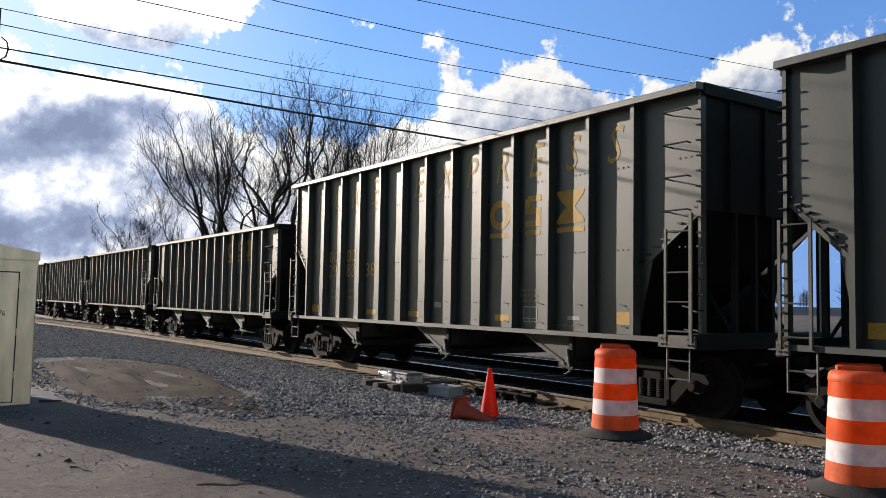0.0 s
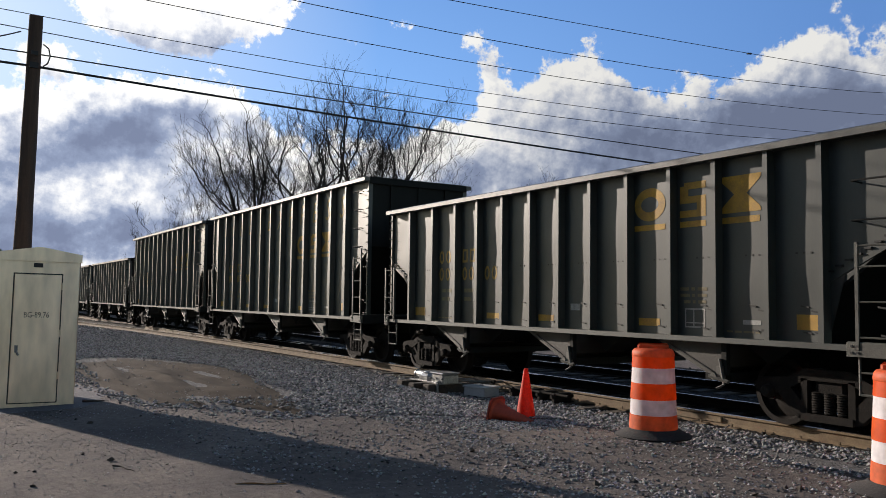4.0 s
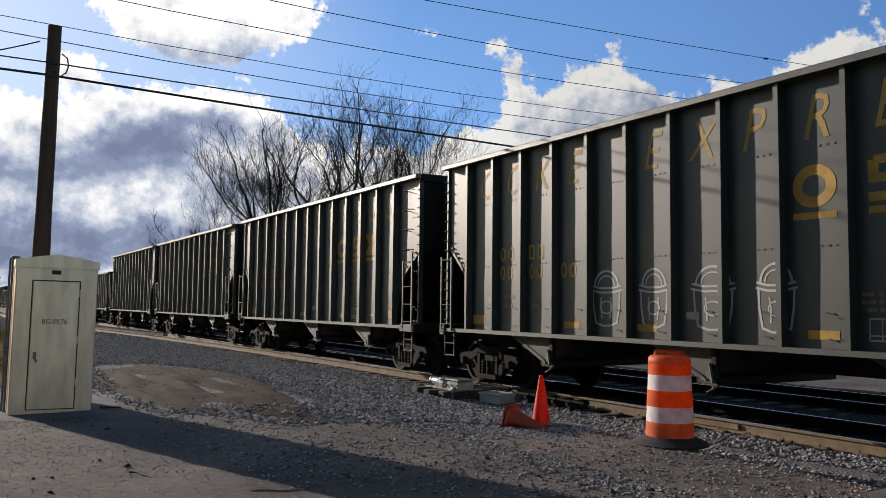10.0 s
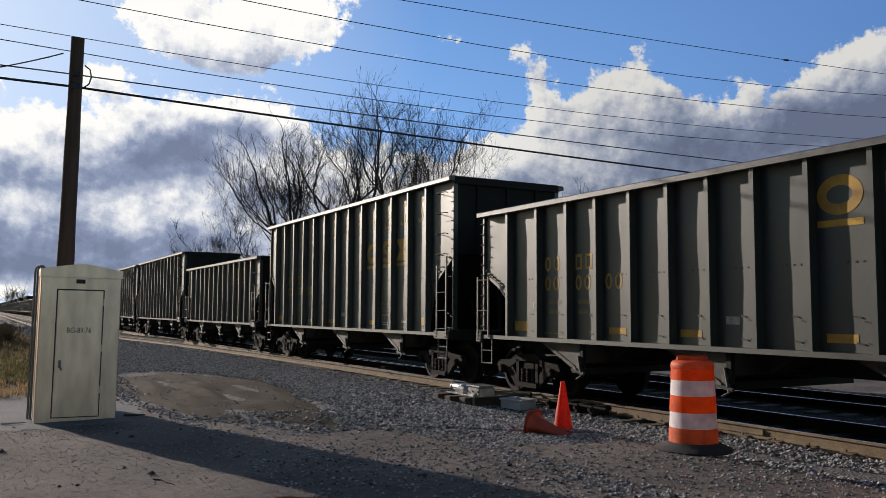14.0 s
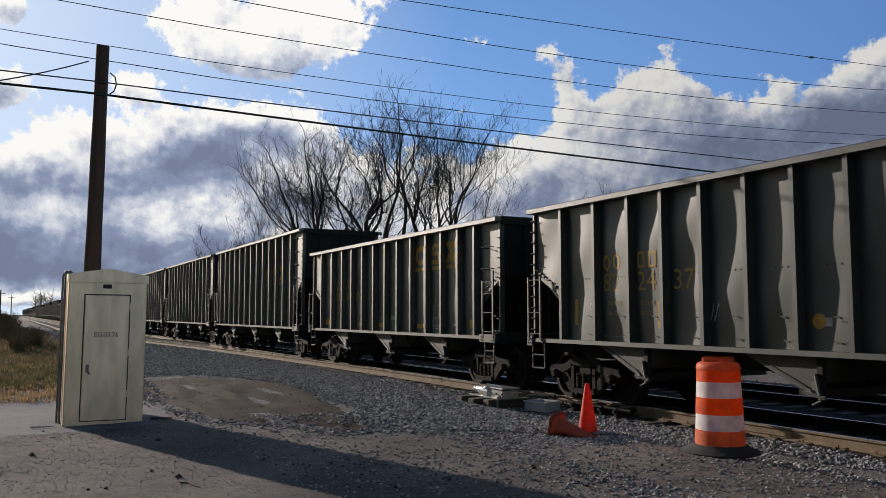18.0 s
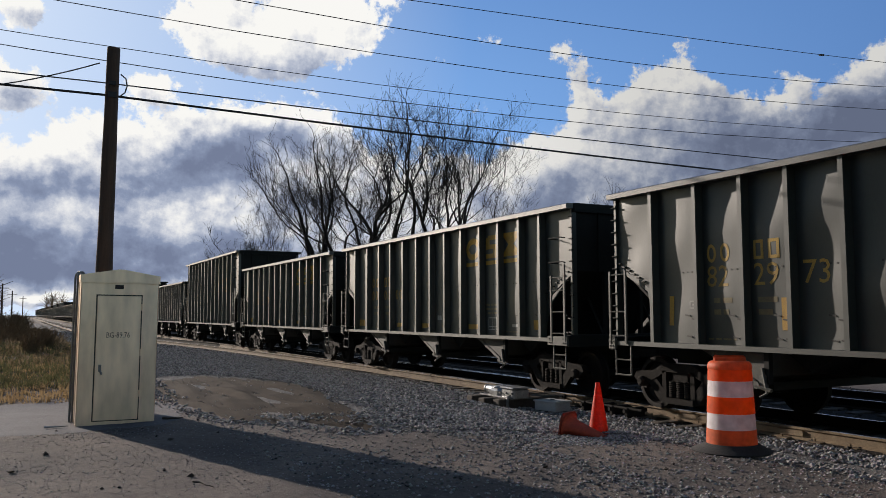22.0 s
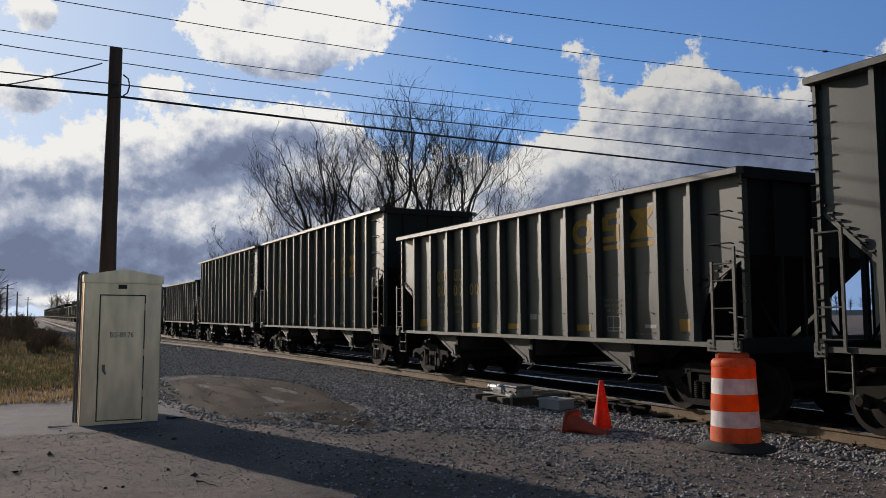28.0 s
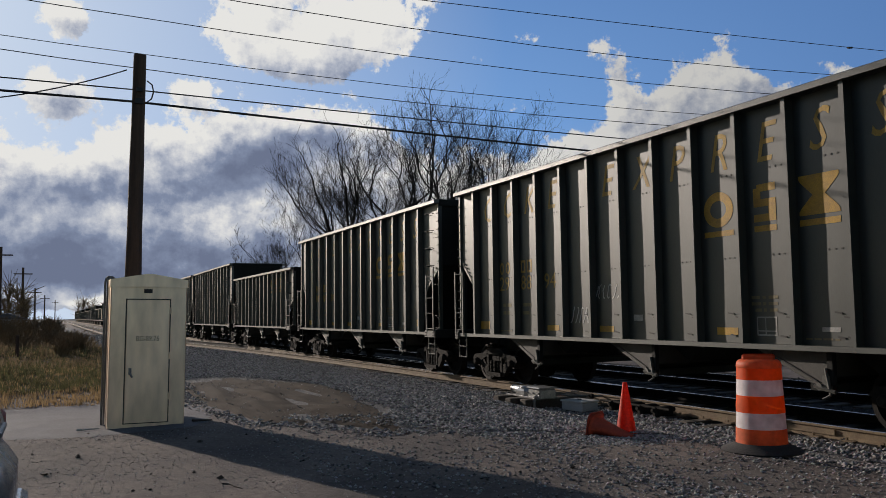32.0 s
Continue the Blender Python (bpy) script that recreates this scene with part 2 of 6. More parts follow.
for m, share in ((M_ORANGE, 0.5), (M_ORANGEDULL, 0.35), (M_REFL, 0.22), (M_CONE, 0.5), (M_GRASS, 0.5), (M_SCRUB, 0.4), (M_GREENISH, 0.5)):
    let_light_through(m, share)
# Ballast colour lowered to carry the shade the train throws on its bed.
M_SHADEBED = mat("shade_dark_ballast", (0.042, 0.038, 0.035), 0.97, 0, (0.018, 0.016, 0.015), 10, 0.9, 0.9, 34, 0, (1, 1, 1), 0.04, 0.1)
M_BALLAST = mat("crushed_grey_stone", (0.185, 0.175, 0.172), 0.95, 0, (0.06, 0.057, 0.055), 14, 0.9, 0.9, 34, 0, (1, 1, 1), 0.04)


def stone_material(name, lo, hi):
    m = bpy.data.materials.new(name)
    m.use_nodes = True
    n, li = m.node_tree.nodes, m.node_tree.links
    b = n["Principled BSDF"]
    g = n.new("ShaderNodeNewGeometry")
    r = n.new("ShaderNodeValToRGB")
    r.color_ramp.elements[0].color, r.color_ramp.elements[1].color = (*lo, 1), (*hi, 1)
    li.new(g.outputs["Random Per Island"], r.inputs["Fac"])
    co = n.new("ShaderNodeTexCoord")
    no = n.new("ShaderNodeTexNoise")
    no.inputs["Scale"].default_value = 40
    li.new(co.outputs["Object"], no.inputs["Vector"])
    mul = n.new("ShaderNodeMix")
    mul.data_type, mul.blend_type = "RGBA", "MULTIPLY"
    mul.inputs["Factor"].default_value = 0.6
    li.new(r.outputs["Color"], mul.inputs["A"])
    li.new(no.outputs["Color"], mul.inputs["B"])
    li.new(mul.outputs["Result"], b.inputs["Base Color"])
    b.inputs["Roughness"].default_value = 0.85
    return m


# Loose stones in the same lowered colour, for the shade under the train.
M_STONEDARK = stone_material("shade_dark_stone", (0.015, 0.014, 0.013), (0.07, 0.064, 0.058))
M_PALESTONE = stone_material("pale_dusty_stone", (0.2, 0.19, 0.19), (0.72, 0.7, 0.69))
M_STONE = stone_material("grey_ballast_stone", (0.095, 0.089, 0.087), (0.62, 0.59, 0.57))


# ---------------------------------------------------------------- mesh helpers
class MB:
    """Gathers boxes, prisms and tubes into one mesh."""

    def __init__(self):
        self.v, self.f = [], []

    def add(self, vs, fs):
        o = len(self.v)
        self.v.extend(tuple(p) for p in vs)
        self.f.extend(tuple(i + o for i in f) for f in fs)
        return self

    def box(self, x0, x1, y0, y1, z0, z1):
        vs = [(x, y, z) for z in (z0, z1) for y in (y0, y1) for x in (x0, x1)]
        return self.add(vs, [(0, 2, 3, 1), (4, 5, 7, 6), (0, 1, 5, 4), (2, 6, 7, 3), (0, 4, 6, 2), (1, 3, 7, 5)])

    def cbox(self, x0, x1, y0, y1, z0, z1, c=0.01):
        """A box with its upright and top edges chamfered."""
        pts = [(x0 + c, y0), (x1 - c, y0), (x1, y0 + c), (x1, y1 - c), (x1 - c, y1), (x0 + c, y1), (x0, y1 - c), (x0, y0 + c)]
        mx, my = (x0 + x1) / 2, (y0 + y1) / 2
        vs = [(x, y, z0) for x, y in pts] + [(x, y, z1 - c) for x, y in pts]
        vs += [(x - math.copysign(c, x - mx), y - math.copysign(c, y - my), z1) for x, y in pts]
        fs = [tuple(range(7, -1, -1)), tuple(range(16, 24))]
        for k in (0, 8):
            fs += [(k + i, k + (i + 1) % 8, k + 8 + (i + 1) % 8, k + 8 + i) for i in range(8)]
        return self.add(vs, fs)

    def prism(self, pts, axis, a, b):
        """A flat outline extruded along an axis; pts are the other two coordinates in order."""
        n = len(pts)

        def at(p, s):
            return {"x": (s, p[0], p[1]), "y": (p[0], s, p[1]), "z": (p[0], p[1], s)}[axis]
        vs = [at(p, a) for p in pts] + [at(p, b) for p in pts]
        fs = [tuple(range(n)), tuple(range(2 * n - 1, n - 1, -1))] + [(i, i + n, (i + 1) % n + n, (i + 1) % n) for i in range(n)]
        return self.add(vs, fs)

    def tube(self, p, q, r0, r1=None, n=8, caps=True):
        r1 = r0 if r1 is None else r1
        p, q = Vector(p), Vector(q)
        d = (q - p).normalized()
        u = d.orthogonal().normalized()
        w = d.cross(u)
        ring = [(math.cos(2 * math.pi * i / n), math.sin(2 * math.pi * i / n)) for i in range(n)]
        vs = [p + (u * c + w * s) * r0 for c, s in ring] + [q + (u * c + w * s) * r1 for c, s in ring]
        fs = [(i, (i + 1) % n, (i + 1) % n + n, i + n) for i in range(n)]
        if caps:
            fs += [tuple(range(n - 1, -1, -1)), tuple(range(n, 2 * n))]
        return self.add(vs, fs)

    def lathe(self, profile, axis="z", at=(0, 0, 0), n=24):
        """Turn (radius, height) pairs round an axis."""
        vs, k = [], len(profile)
        for i in range(n):
            c, s = math.cos(2 * math.pi * i / n), math.sin(2 * math.pi * i / n)
            for r, z in profile:
                p = (r * c, r * s, z) if axis == "z" else (r * c, z, r * s)
                vs.append((p[0] + at[0], p[1] + at[1], p[2] + at[2]))
        fs = [(i * k + j, (i + 1) % n * k + j, (i + 1) % n * k + j + 1, i * k + j + 1) for i in range(n) for j in range(k - 1)]
        return self.add(vs, fs)

    def mesh(self, name, material, smooth=False):
        me = bpy.data.meshes.new(name)
        me.from_pydata(self.v, [], self.f)
        bm = bmesh.new()
        bm.from_mesh(me)
        if len(bm.faces) < 4000:
            bmesh.ops.recalc_face_normals(bm, faces=bm.faces)
        if smooth:
            for f in bm.faces:
                f.smooth = True
            for e in bm.edges:
                if len(e.link_faces) == 2 and e.calc_face_angle(0) > 0.6:
                    e.smooth = False
        bm.to_mesh(me)
        bm.free()
        me.materials.append(material)
        return me


def thing(name, label, category, group="", kind="", at=None):
    """An empty at a thing's base, to carry its parts."""
    ob = tagged(new(name), label, category, group, kind)
    if at is not None:
        ob.matrix_basis = at
    return ob


def part(name, mb, material, parent, label="", smooth=False, at=None):
    ob = new(name, mb if isinstance(mb, bpy.types.Mesh) else mb.mesh(name, material, smooth))
    ob.parent = parent
    if at is not None:
        ob.matrix_basis = at
    if label:
        ob["label"] = label
    return ob


def solid(name, mb, material, label, category, group="", kind="", smooth=False, at=None):
    ob = tagged(new(name, mb.mesh(name, material, smooth)), label, category, group, kind)
    if at is not None:
        ob.matrix_basis = at
    return ob


def letters(text, size, material, slant=0.0, wide=1.0):
    """A mesh of lettering in the x-z plane, facing -y, its lower left corner at the origin."""
    cu = bpy.data.curves.new("lettering", "FONT")
    cu.body, cu.size, cu.shear, cu.resolution_u = text, size, slant, 2
    ob = bpy.data.objects.new("lettering", cu)
    me = bpy.data.meshes.new_from_object(ob)
    bpy.data.objects.remove(ob)
    bm = bmesh.new()
    bm.from_mesh(me)
    bmesh.ops.triangulate(bm, faces=bm.faces)
    for _ in range(2):
        bmesh.ops.subdivide_edges(bm, edges=[e for e in bm.edges if e.calc_length() > 0.1], cuts=1, use_grid_fill=False)
        bmesh.ops.triangulate(bm, faces=bm.faces)
    bm.to_mesh(me)
    bm.free()
    me.transform(Matrix.Rotation(radians(90), 4, "X") @ Matrix.Diagonal((wide, 1, 1, 1)))
    me.materials.clear()
    me.materials.append(material)
    return me


# ---------------------------------------------------------------- sky backdrop
def cloud_material():
    """Blue sky with heaped clouds: soft masses broken up by noise, bright at their thin edges and grey-blue where thick."""
    m = bpy.data.materials.new("cloudy_sky")
    m.use_nodes = True
    n, li = m.node_tree.nodes, m.node_tree.links
    for x in list(n):
        n.remove(x)
    out = n.new("ShaderNodeOutputMaterial")
    em = n.new("ShaderNodeEmission")
    li.new(em.outputs[0], out.inputs["Surface"])
    uv = n.new("ShaderNodeTexCoord")

    def math_node(op, a, b=None, c=None, clamp=False):
        k = n.new("ShaderNodeMath")
        k.operation, k.use_clamp = op, clamp
        for i, x in enumerate((a, b, c)):
            if x is None:
                continue
            if isinstance(x, (int, float)):
                k.inputs[i].default_value = x
            else:
                li.new(x, k.inputs[i])
        return k.outputs[0]

    def noise_at(scale, detail, rough, vec, seed):
        mp = n.new("ShaderNodeMapping")
        mp.inputs["Location"].default_value = (seed, seed * 0.7, 0)
        li.new(vec, mp.inputs["Vector"])
        t = n.new("ShaderNodeTexNoise")
        t.inputs["Scale"].default_value, t.inputs["Detail"].default_value, t.inputs["Roughness"].default_value = scale, detail, rough
        li.new(mp.outputs[0], t.inputs["Vector"])
        return t

    def density(shift):
        """How much cloud there is at the place, moved by a shift in degrees: warped masses, broken by noise."""
        here = n.new("ShaderNodeVectorMath")
        here.operation = "ADD"
        li.new(uv.outputs["UV"], here.inputs[0])
        here.inputs[1].default_value = (*shift, 0)
        warp = noise_at(0.16, 5, 0.6, here.outputs[0], 3.1)
        off = n.new("ShaderNodeVectorMath")
        off.operation = "MULTIPLY_ADD"
        li.new(warp.outputs["Color"], off.inputs[0])
        off.inputs[1].default_value, off.inputs[2].default_value = (4.0, 2.8, 0), (-2.0, -1.4, 0)
        co = n.new("ShaderNodeVectorMath")
        co.operation = "ADD"
        li.new(here.outputs[0], co.inputs[0])
        li.new(off.outputs[0], co.inputs[1])
        sep = n.new("ShaderNodeSeparateXYZ")
        li.new(co.outputs[0], sep.inputs[0])
        fluff = noise_at(0.36, 10, 0.6, here.outputs[0], 11.0)
        fine = noise_at(1.3, 9, 0.65, here.outputs[0], 5.0)
        d = math_node("ADD", masses(CLOUDS, sep), math_node("MULTIPLY", math_node("SUBTRACT", fluff.outputs["Fac"], 0.5), 1.25))
        return math_node("ADD", d, math_node("MULTIPLY", math_node("SUBTRACT", fine.outputs["Fac"], 0.5), 0.8)), sep

    raw = n.new("ShaderNodeSeparateXYZ")
    li.new(uv.outputs["UV"], raw.inputs[0])

    def masses(blobs, sep):
        total = None
        for a, e, sa, se, k in blobs:
            dx = math_node("DIVIDE", math_node("SUBTRACT", sep.outputs[0], a), sa)
            dy = math_node("DIVIDE", math_node("SUBTRACT", sep.outputs[1], e), se)
            q = math_node("ADD", math_node("MULTIPLY", dx, dx), math_node("MULTIPLY", dy, dy))
            g = math_node("MULTIPLY", math_node("EXPONENT", math_node("MULTIPLY", q, -1.0)), k)
            total = g if total is None else math_node("ADD", total, g)
        return total

    dens, here = density((0, 0))
    towards, _ = density((-0.9, 1.1))
    near, _ = density((-0.3, 0.4))
    cover = n.new("ShaderNodeMapRange")
    cover.interpolation_type = "SMOOTHSTEP"
    cover.inputs["From Min"].default_value, cover.inputs["From Max"].default_value = 0.36, 0.55
    li.new(dens, cover.inputs["Value"])
    # cloud in the way of the sun makes the dark undersides
    thick = math_node("MULTIPLY_ADD", math_node("MINIMUM", towards, 0.95), 0.5, -0.12)
    # and each billow is lit on the side that faces the sun
    thick = math_node("ADD", thick, math_node("MULTIPLY", math_node("SUBTRACT", near, dens), 0.5))
    thick = math_node("ADD", thick, masses(CORES, here))
    mottle = noise_at(0.34, 5, 0.55, uv.outputs["UV"], 21.0)
    thick = math_node("ADD", thick, math_node("MULTIPLY", math_node("SUBTRACT", mottle.outputs["Fac"], 0.55), 1.5))
    tone = n.new("ShaderNodeValToRGB")
    cr = tone.color_ramp
    cr.elements[0].position, cr.elements[0].color = 0.0, (0.92, 0.91, 0.88, 1)
    cr.elements[1].position, cr.elements[1].color = 1.0, (0.17, 0.205, 0.31, 1)
    for pos, col in ((0.2, (0.74, 0.75, 0.78)), (0.42, (0.47, 0.51, 0.61)), (0.68, (0.25, 0.30, 0.43))):
        e = cr.elements.new(pos)
        e.color = (*col, 1)
    li.new(thick, tone.inputs["Fac"])
    # cloud turned away from the sun is dimmer
    side = n.new("ShaderNodeMapRange")
    side.inputs["From Min"].default_value, side.inputs["From Max"].default_value = 24, 42
    side.inputs["To Min"].default_value, side.inputs["To Max"].default_value = 1.0, 0.7
    li.new(raw.outputs[0], side.inputs["Value"])
    dim = n.new("ShaderNodeMix")
    dim.data_type, dim.blend_type = "RGBA", "MULTIPLY"
    dim.inputs["Factor"].default_value = 1.0
    li.new(tone.outputs["Color"], dim.inputs["A"])
    li.new(side.outputs[0], dim.inputs["B"])
    blue = n.new("ShaderNodeValToRGB")
    br = blue.color_ramp
    br.elements[0].position, br.elements[0].color = 0.0, (0.50, 0.66, 0.90, 1)
    br.elements[1].position, br.elements[1].color = 1.0, (0.12, 0.26, 0.58, 1)
    e = br.elements.new(0.5)
    e.color = (0.205, 0.405, 0.79, 1)
    h = n.new("ShaderNodeMapRange")
    h.inputs["From Min"].default_value, h.inputs["From Max"].default_value = 0, 26
    li.new(raw.outputs[1], h.inputs["Value"])
    li.new(h.outputs[0], blue.inputs["Fac"])
    # paler towards the sun
    near_sun = n.new("ShaderNodeMapRange")
    near_sun.inputs["From Min"].default_value, near_sun.inputs["From Max"].default_value = 30, -6
    near_sun.inputs["To Max"].default_value = 0.95
    li.new(raw.outputs[0], near_sun.inputs["Value"])
    pale = n.new("ShaderNodeMix")
    pale.data_type = "RGBA"
    pale.inputs["B"].default_value = (0.72, 0.82, 0.97, 1)
    li.new(near_sun.outputs[0], pale.inputs["Factor"])
    li.new(blue.outputs["Color"], pale.inputs["A"])
    # deeper blue away from the sun
    away = n.new("ShaderNodeMapRange")
    away.inputs["From Min"].default_value, away.inputs["From Max"].default_value = 30, 62
    away.inputs["To Max"].default_value = 0.85
    li.new(raw.outputs[0], away.inputs["Value"])
    deep = n.new("ShaderNodeMix")
    deep.data_type = "RGBA"
    deep.inputs["B"].default_value = (0.085, 0.195, 0.46, 1)
    li.new(away.outputs[0], deep.inputs["Factor"])
    li.new(pale.outputs["Result"], deep.inputs["A"])
    mix = n.new("ShaderNodeMix")
    mix.data_type = "RGBA"
    li.new(cover.outputs[0], mix.inputs["Factor"])
    li.new(deep.outputs["Result"], mix.inputs["A"])
    li.new(dim.outputs["Result"], mix.inputs["B"])
    li.new(mix.outputs["Result"], em.inputs["Color"])
    em.inputs["Strength"].default_value = 1.1
    return m


# cloud masses: turn from the track's far direction and height, both in degrees; their spreads; weight
CLOUDS = [
    # the bank on the sun's side
    (-2, 8, 6, 3.0, 1.0), (5, 10, 3.4, 3.0, 0.95), (11, 11, 4.4, 2.8, 1.05), (17.5, 12, 3.8, 2.4, 1.0), (21, 8.6, 5, 3.4, 0.85), (4, 5, 14, 3, 0.9), (20, 6, 8, 3.4, 0.8), (-8, 5, 8, 4, 0.8), (-3, 2.6, 12, 1.4, 0.8), (3, 1.5, 12, 0.5, 0.4),
    # heaps high up
    (11.7, 19.2, 2.5, 2.5, 1.1), (14.4, 17.6, 2.2, 1.3, 0.8), (20.8, 19.4, 3.2, 2.2, 1.05), (17.2, 17.4, 1.8, 1.1, 0.65), (17.4, 19.0, 2.4, 1.9, 0.95), (13.5, 22.4, 3.2, 1.8, 0.72), (0.2, 18.9, 1.9, 1.3, 0.85), (8.3, 15.1, 1.5, 0.9, 0.9), (-0.2, 14.6, 2.2, 1.8, 0.85),
    (31.5, 18.6, 1.8, 0.8, 0.34), (27.5, 17.4, 1.4, 1.0, 0.33), (30, 14.4, 1.6, 1.0, 0.36), (25, 21.5, 1.8, 0.8, 0.42),
    # the great heap and the bank beyond it
    (44.2, 14.0, 2.6, 3.2, 1.15), (40.6, 12.4, 3.6, 2.6, 0.95), (36, 10.2, 4, 2.3, 0.95), (32, 8.8, 3.4, 2.0, 0.85), (48, 11.2, 3.0, 2.6, 0.9), (51, 8.6, 6, 3.2, 0.9), (48, 6.5, 14, 3.8, 0.95), (37.0, 17.5, 1.5, 1.2, 0.52), (38.4, 15.6, 1.1, 1.3, 0.45),
    (56.6, 13.2, 2.8, 2.4, 0.85), (59, 14.6, 3.2, 2.2, 0.75), (51.8, 14.4, 1.6, 1.5, 0.4), (56, 10, 5, 2.6, 0.9), (66, 12, 8, 6, 0.8), (28, 11, 2.5, 1.2, 0.4),
]
CORES = [
    (13.2, 10.6, 3.6, 1.9, 0.75), (17.8, 11.8, 2.2, 1.1, 0.4), (8.6, 8.5, 3.0, 1.2, 0.38), (2, 8.4, 2.6, 1.2, 0.52), (-4, 7, 4, 1.6, 0.4), (5, 4.2, 14, 1.4, 0.6), (17, 7.4, 4, 0.9, 0.25), (-3, 2.6, 11, 1.1, 0.45), (3, 2.7, 12, 0.5, 0.35), (2.4, 1.35, 1.5, 0.28, -1.1),
    (12.5, 19.6, 3.6, 2.6, -0.3), (20.8, 19.6, 3.4, 2.4, -0.3), (46.6, 12.4, 2.6, 2.6, 0.2), (49, 11, 3.4, 2.4, 0.3), (55, 12, 4.5, 1.7, 0.75), (60, 12, 5, 3, 0.6), (44, 8.4, 7, 2, 0.2), (52, 8, 6, 2.4, 0.4), (36, 7.6, 5, 1.6, 0.22), (66, 9, 8, 4, 0.5), (47, 13, 12, 6, 0.1),
]


def sky_backdrop():
    """A far curved sheet with the drifting clouds; it turns slowly about the upright axis."""
    R, me = 1500.0, bpy.data.meshes.new("backdrop")
    a0, a1, e0, e1, na, ne = -8, 82, -4, 42, 90, 40
    vs, fs, uvs = [], [], []
    for j in range(ne + 1):
        for i in range(na + 1):
            a, e = a0 + (a1 - a0) * i / na, e0 + (e1 - e0) * j / ne
            vs.append((-R * math.cos(radians(a)) * math.cos(radians(e)), R * math.sin(radians(a)) * math.cos(radians(e)), R * math.sin(radians(e))))
            uvs.append((a, e))
    for j in range(ne):
        for i in range(na):
            k = j * (na + 1) + i
            fs.append((k, k + 1, k + na + 2, k + na + 1))
    me.from_pydata(vs, [], fs)
    lay = me.uv_layers.new(name="UVMap")
    for lp in me.loops:
        lay.data[lp.index].uv = uvs[lp.vertex_index]
    me.materials.append(cloud_material())
    return tagged(new("backdrop", me), "distant blue sky with drifting heaped clouds", "sky", kind="structure")


backdrop = sky_backdrop()

# ---------------------------------------------------------------- ground and tracks
NEAR_RAIL, FAR_RAIL, BED = 9.75, 11.25, -0.36


def offset(x):
    """How far the siding's rails lie on the near side of the main line's."""
    u = max(0.0, -14.0 - x)
    if u < 37:
        return 0.0014 * u * u
    return min(4.75, 1.917 + 0.1036 * (u - 37))


def ground_height(x, y):
    o = offset(x)
    edge = 7.6 - o
    t = min(1, max(0, (y - edge + 0.6) / 1.3))
    z = -(0.17 + 0.05 * min(1, max(0, (-7 - x) / 3))) * t * t * (3 - 2 * t)
    if y > 17:
        z += 0.25 * min(1, (y - 17) / 6)
    if x < -16 and y < 3.5 - o * 0.4:
        z += min(0.5, 0.04 * min(-16 - x, 12) + 0.03 * max(0, -y)) * min(1, (3.5 - o * 0.4 - y) / 2)
    if abs(x) < 60 and abs(y) < 40:
        z += 0.022 * noise.noise((x * 0.7, y * 0.7, 0)) + 0.012 * noise.noise((x * 2.3, y * 2.3, 4))
    return z


def steps(points):
    out = []
    for (a, b, n) in points:
        out += [a + (b - a) * i / n for i in range(n)]
    return out + [points[-1][1]]


def build_ground():
    xs = steps([(-4000, -400, 8), (-400, -80, 16), (-80, -30, 40), (-30, 2, 150), (2, 40, 16), (40, 4000, 8)])
    ys = steps([(-4000, -60, 8), (-60, -6, 18), (-6, 10, 80), (10, 24, 24), (24, 80, 12), (80, 4000, 8)])
    mb = MB()
    mb.v = [(x, y, ground_height(x, y)) for y in ys for x in xs]
    w = len(xs)
    mb.f = [(j * w + i, j * w + i + 1, (j + 1) * w + i + 1, (j + 1) * w + i) for j in range(len(ys) - 1) for i in range(w - 1)]
    return solid("ground", mb, M_GROUND, "grey-brown gravel and packed earth beside the railway", "ground", kind="structure", smooth=False)


build_ground()

RAIL_PROFILE = [(-0.07, -0.17), (0.07, -0.17), (0.07, -0.155), (0.012, -0.13), (0.012, -0.045), (0.036, -0.03), (0.036, -0.005), (0.03, 0.0), (-0.03, 0.0), (-0.036, -0.005), (-0.036, -0.03), (-0.012, -0.045), (-0.012, -0.13), (-0.07, -0.155)]


def rail(name, line, parent, label="", side=None):
    """A rail swept along points (x, y)."""
    me = bpy.data.meshes.new(name)
    vs, fs, k = [], [], len(RAIL_PROFILE)
    for x, y in line:
        vs += [(x, y + dy, dz) for dy, dz in RAIL_PROFILE]
    for i in range(len(line) - 1):
        fs += [(i * k + j, i * k + (j + 1) % k, (i + 1) * k + (j + 1) % k, (i + 1) * k + j) for j in range(k)]
    fs += [tuple(range(k)), tuple(range(len(vs) - 1, len(vs) - k - 1, -1))]
    me.from_pydata(vs, [], fs)
    me.materials.append(side or M_RAIL)
    me.materials.append(M_RAILTOP)
    bm = bmesh.new()
    bm.from_mesh(me)
    bmesh.ops.recalc_face_normals(bm, faces=bm.faces)
    for f in bm.faces:
        if f.normal.z > 0.95 and f.calc_center_median().z > -0.02:
            f.material_index = 1
    bm.to_mesh(me)
    bm.free()
    return part(name, me, None, parent, label)


def straight(y, a=-900, b=120):
    return [(a, y), (b, y)]


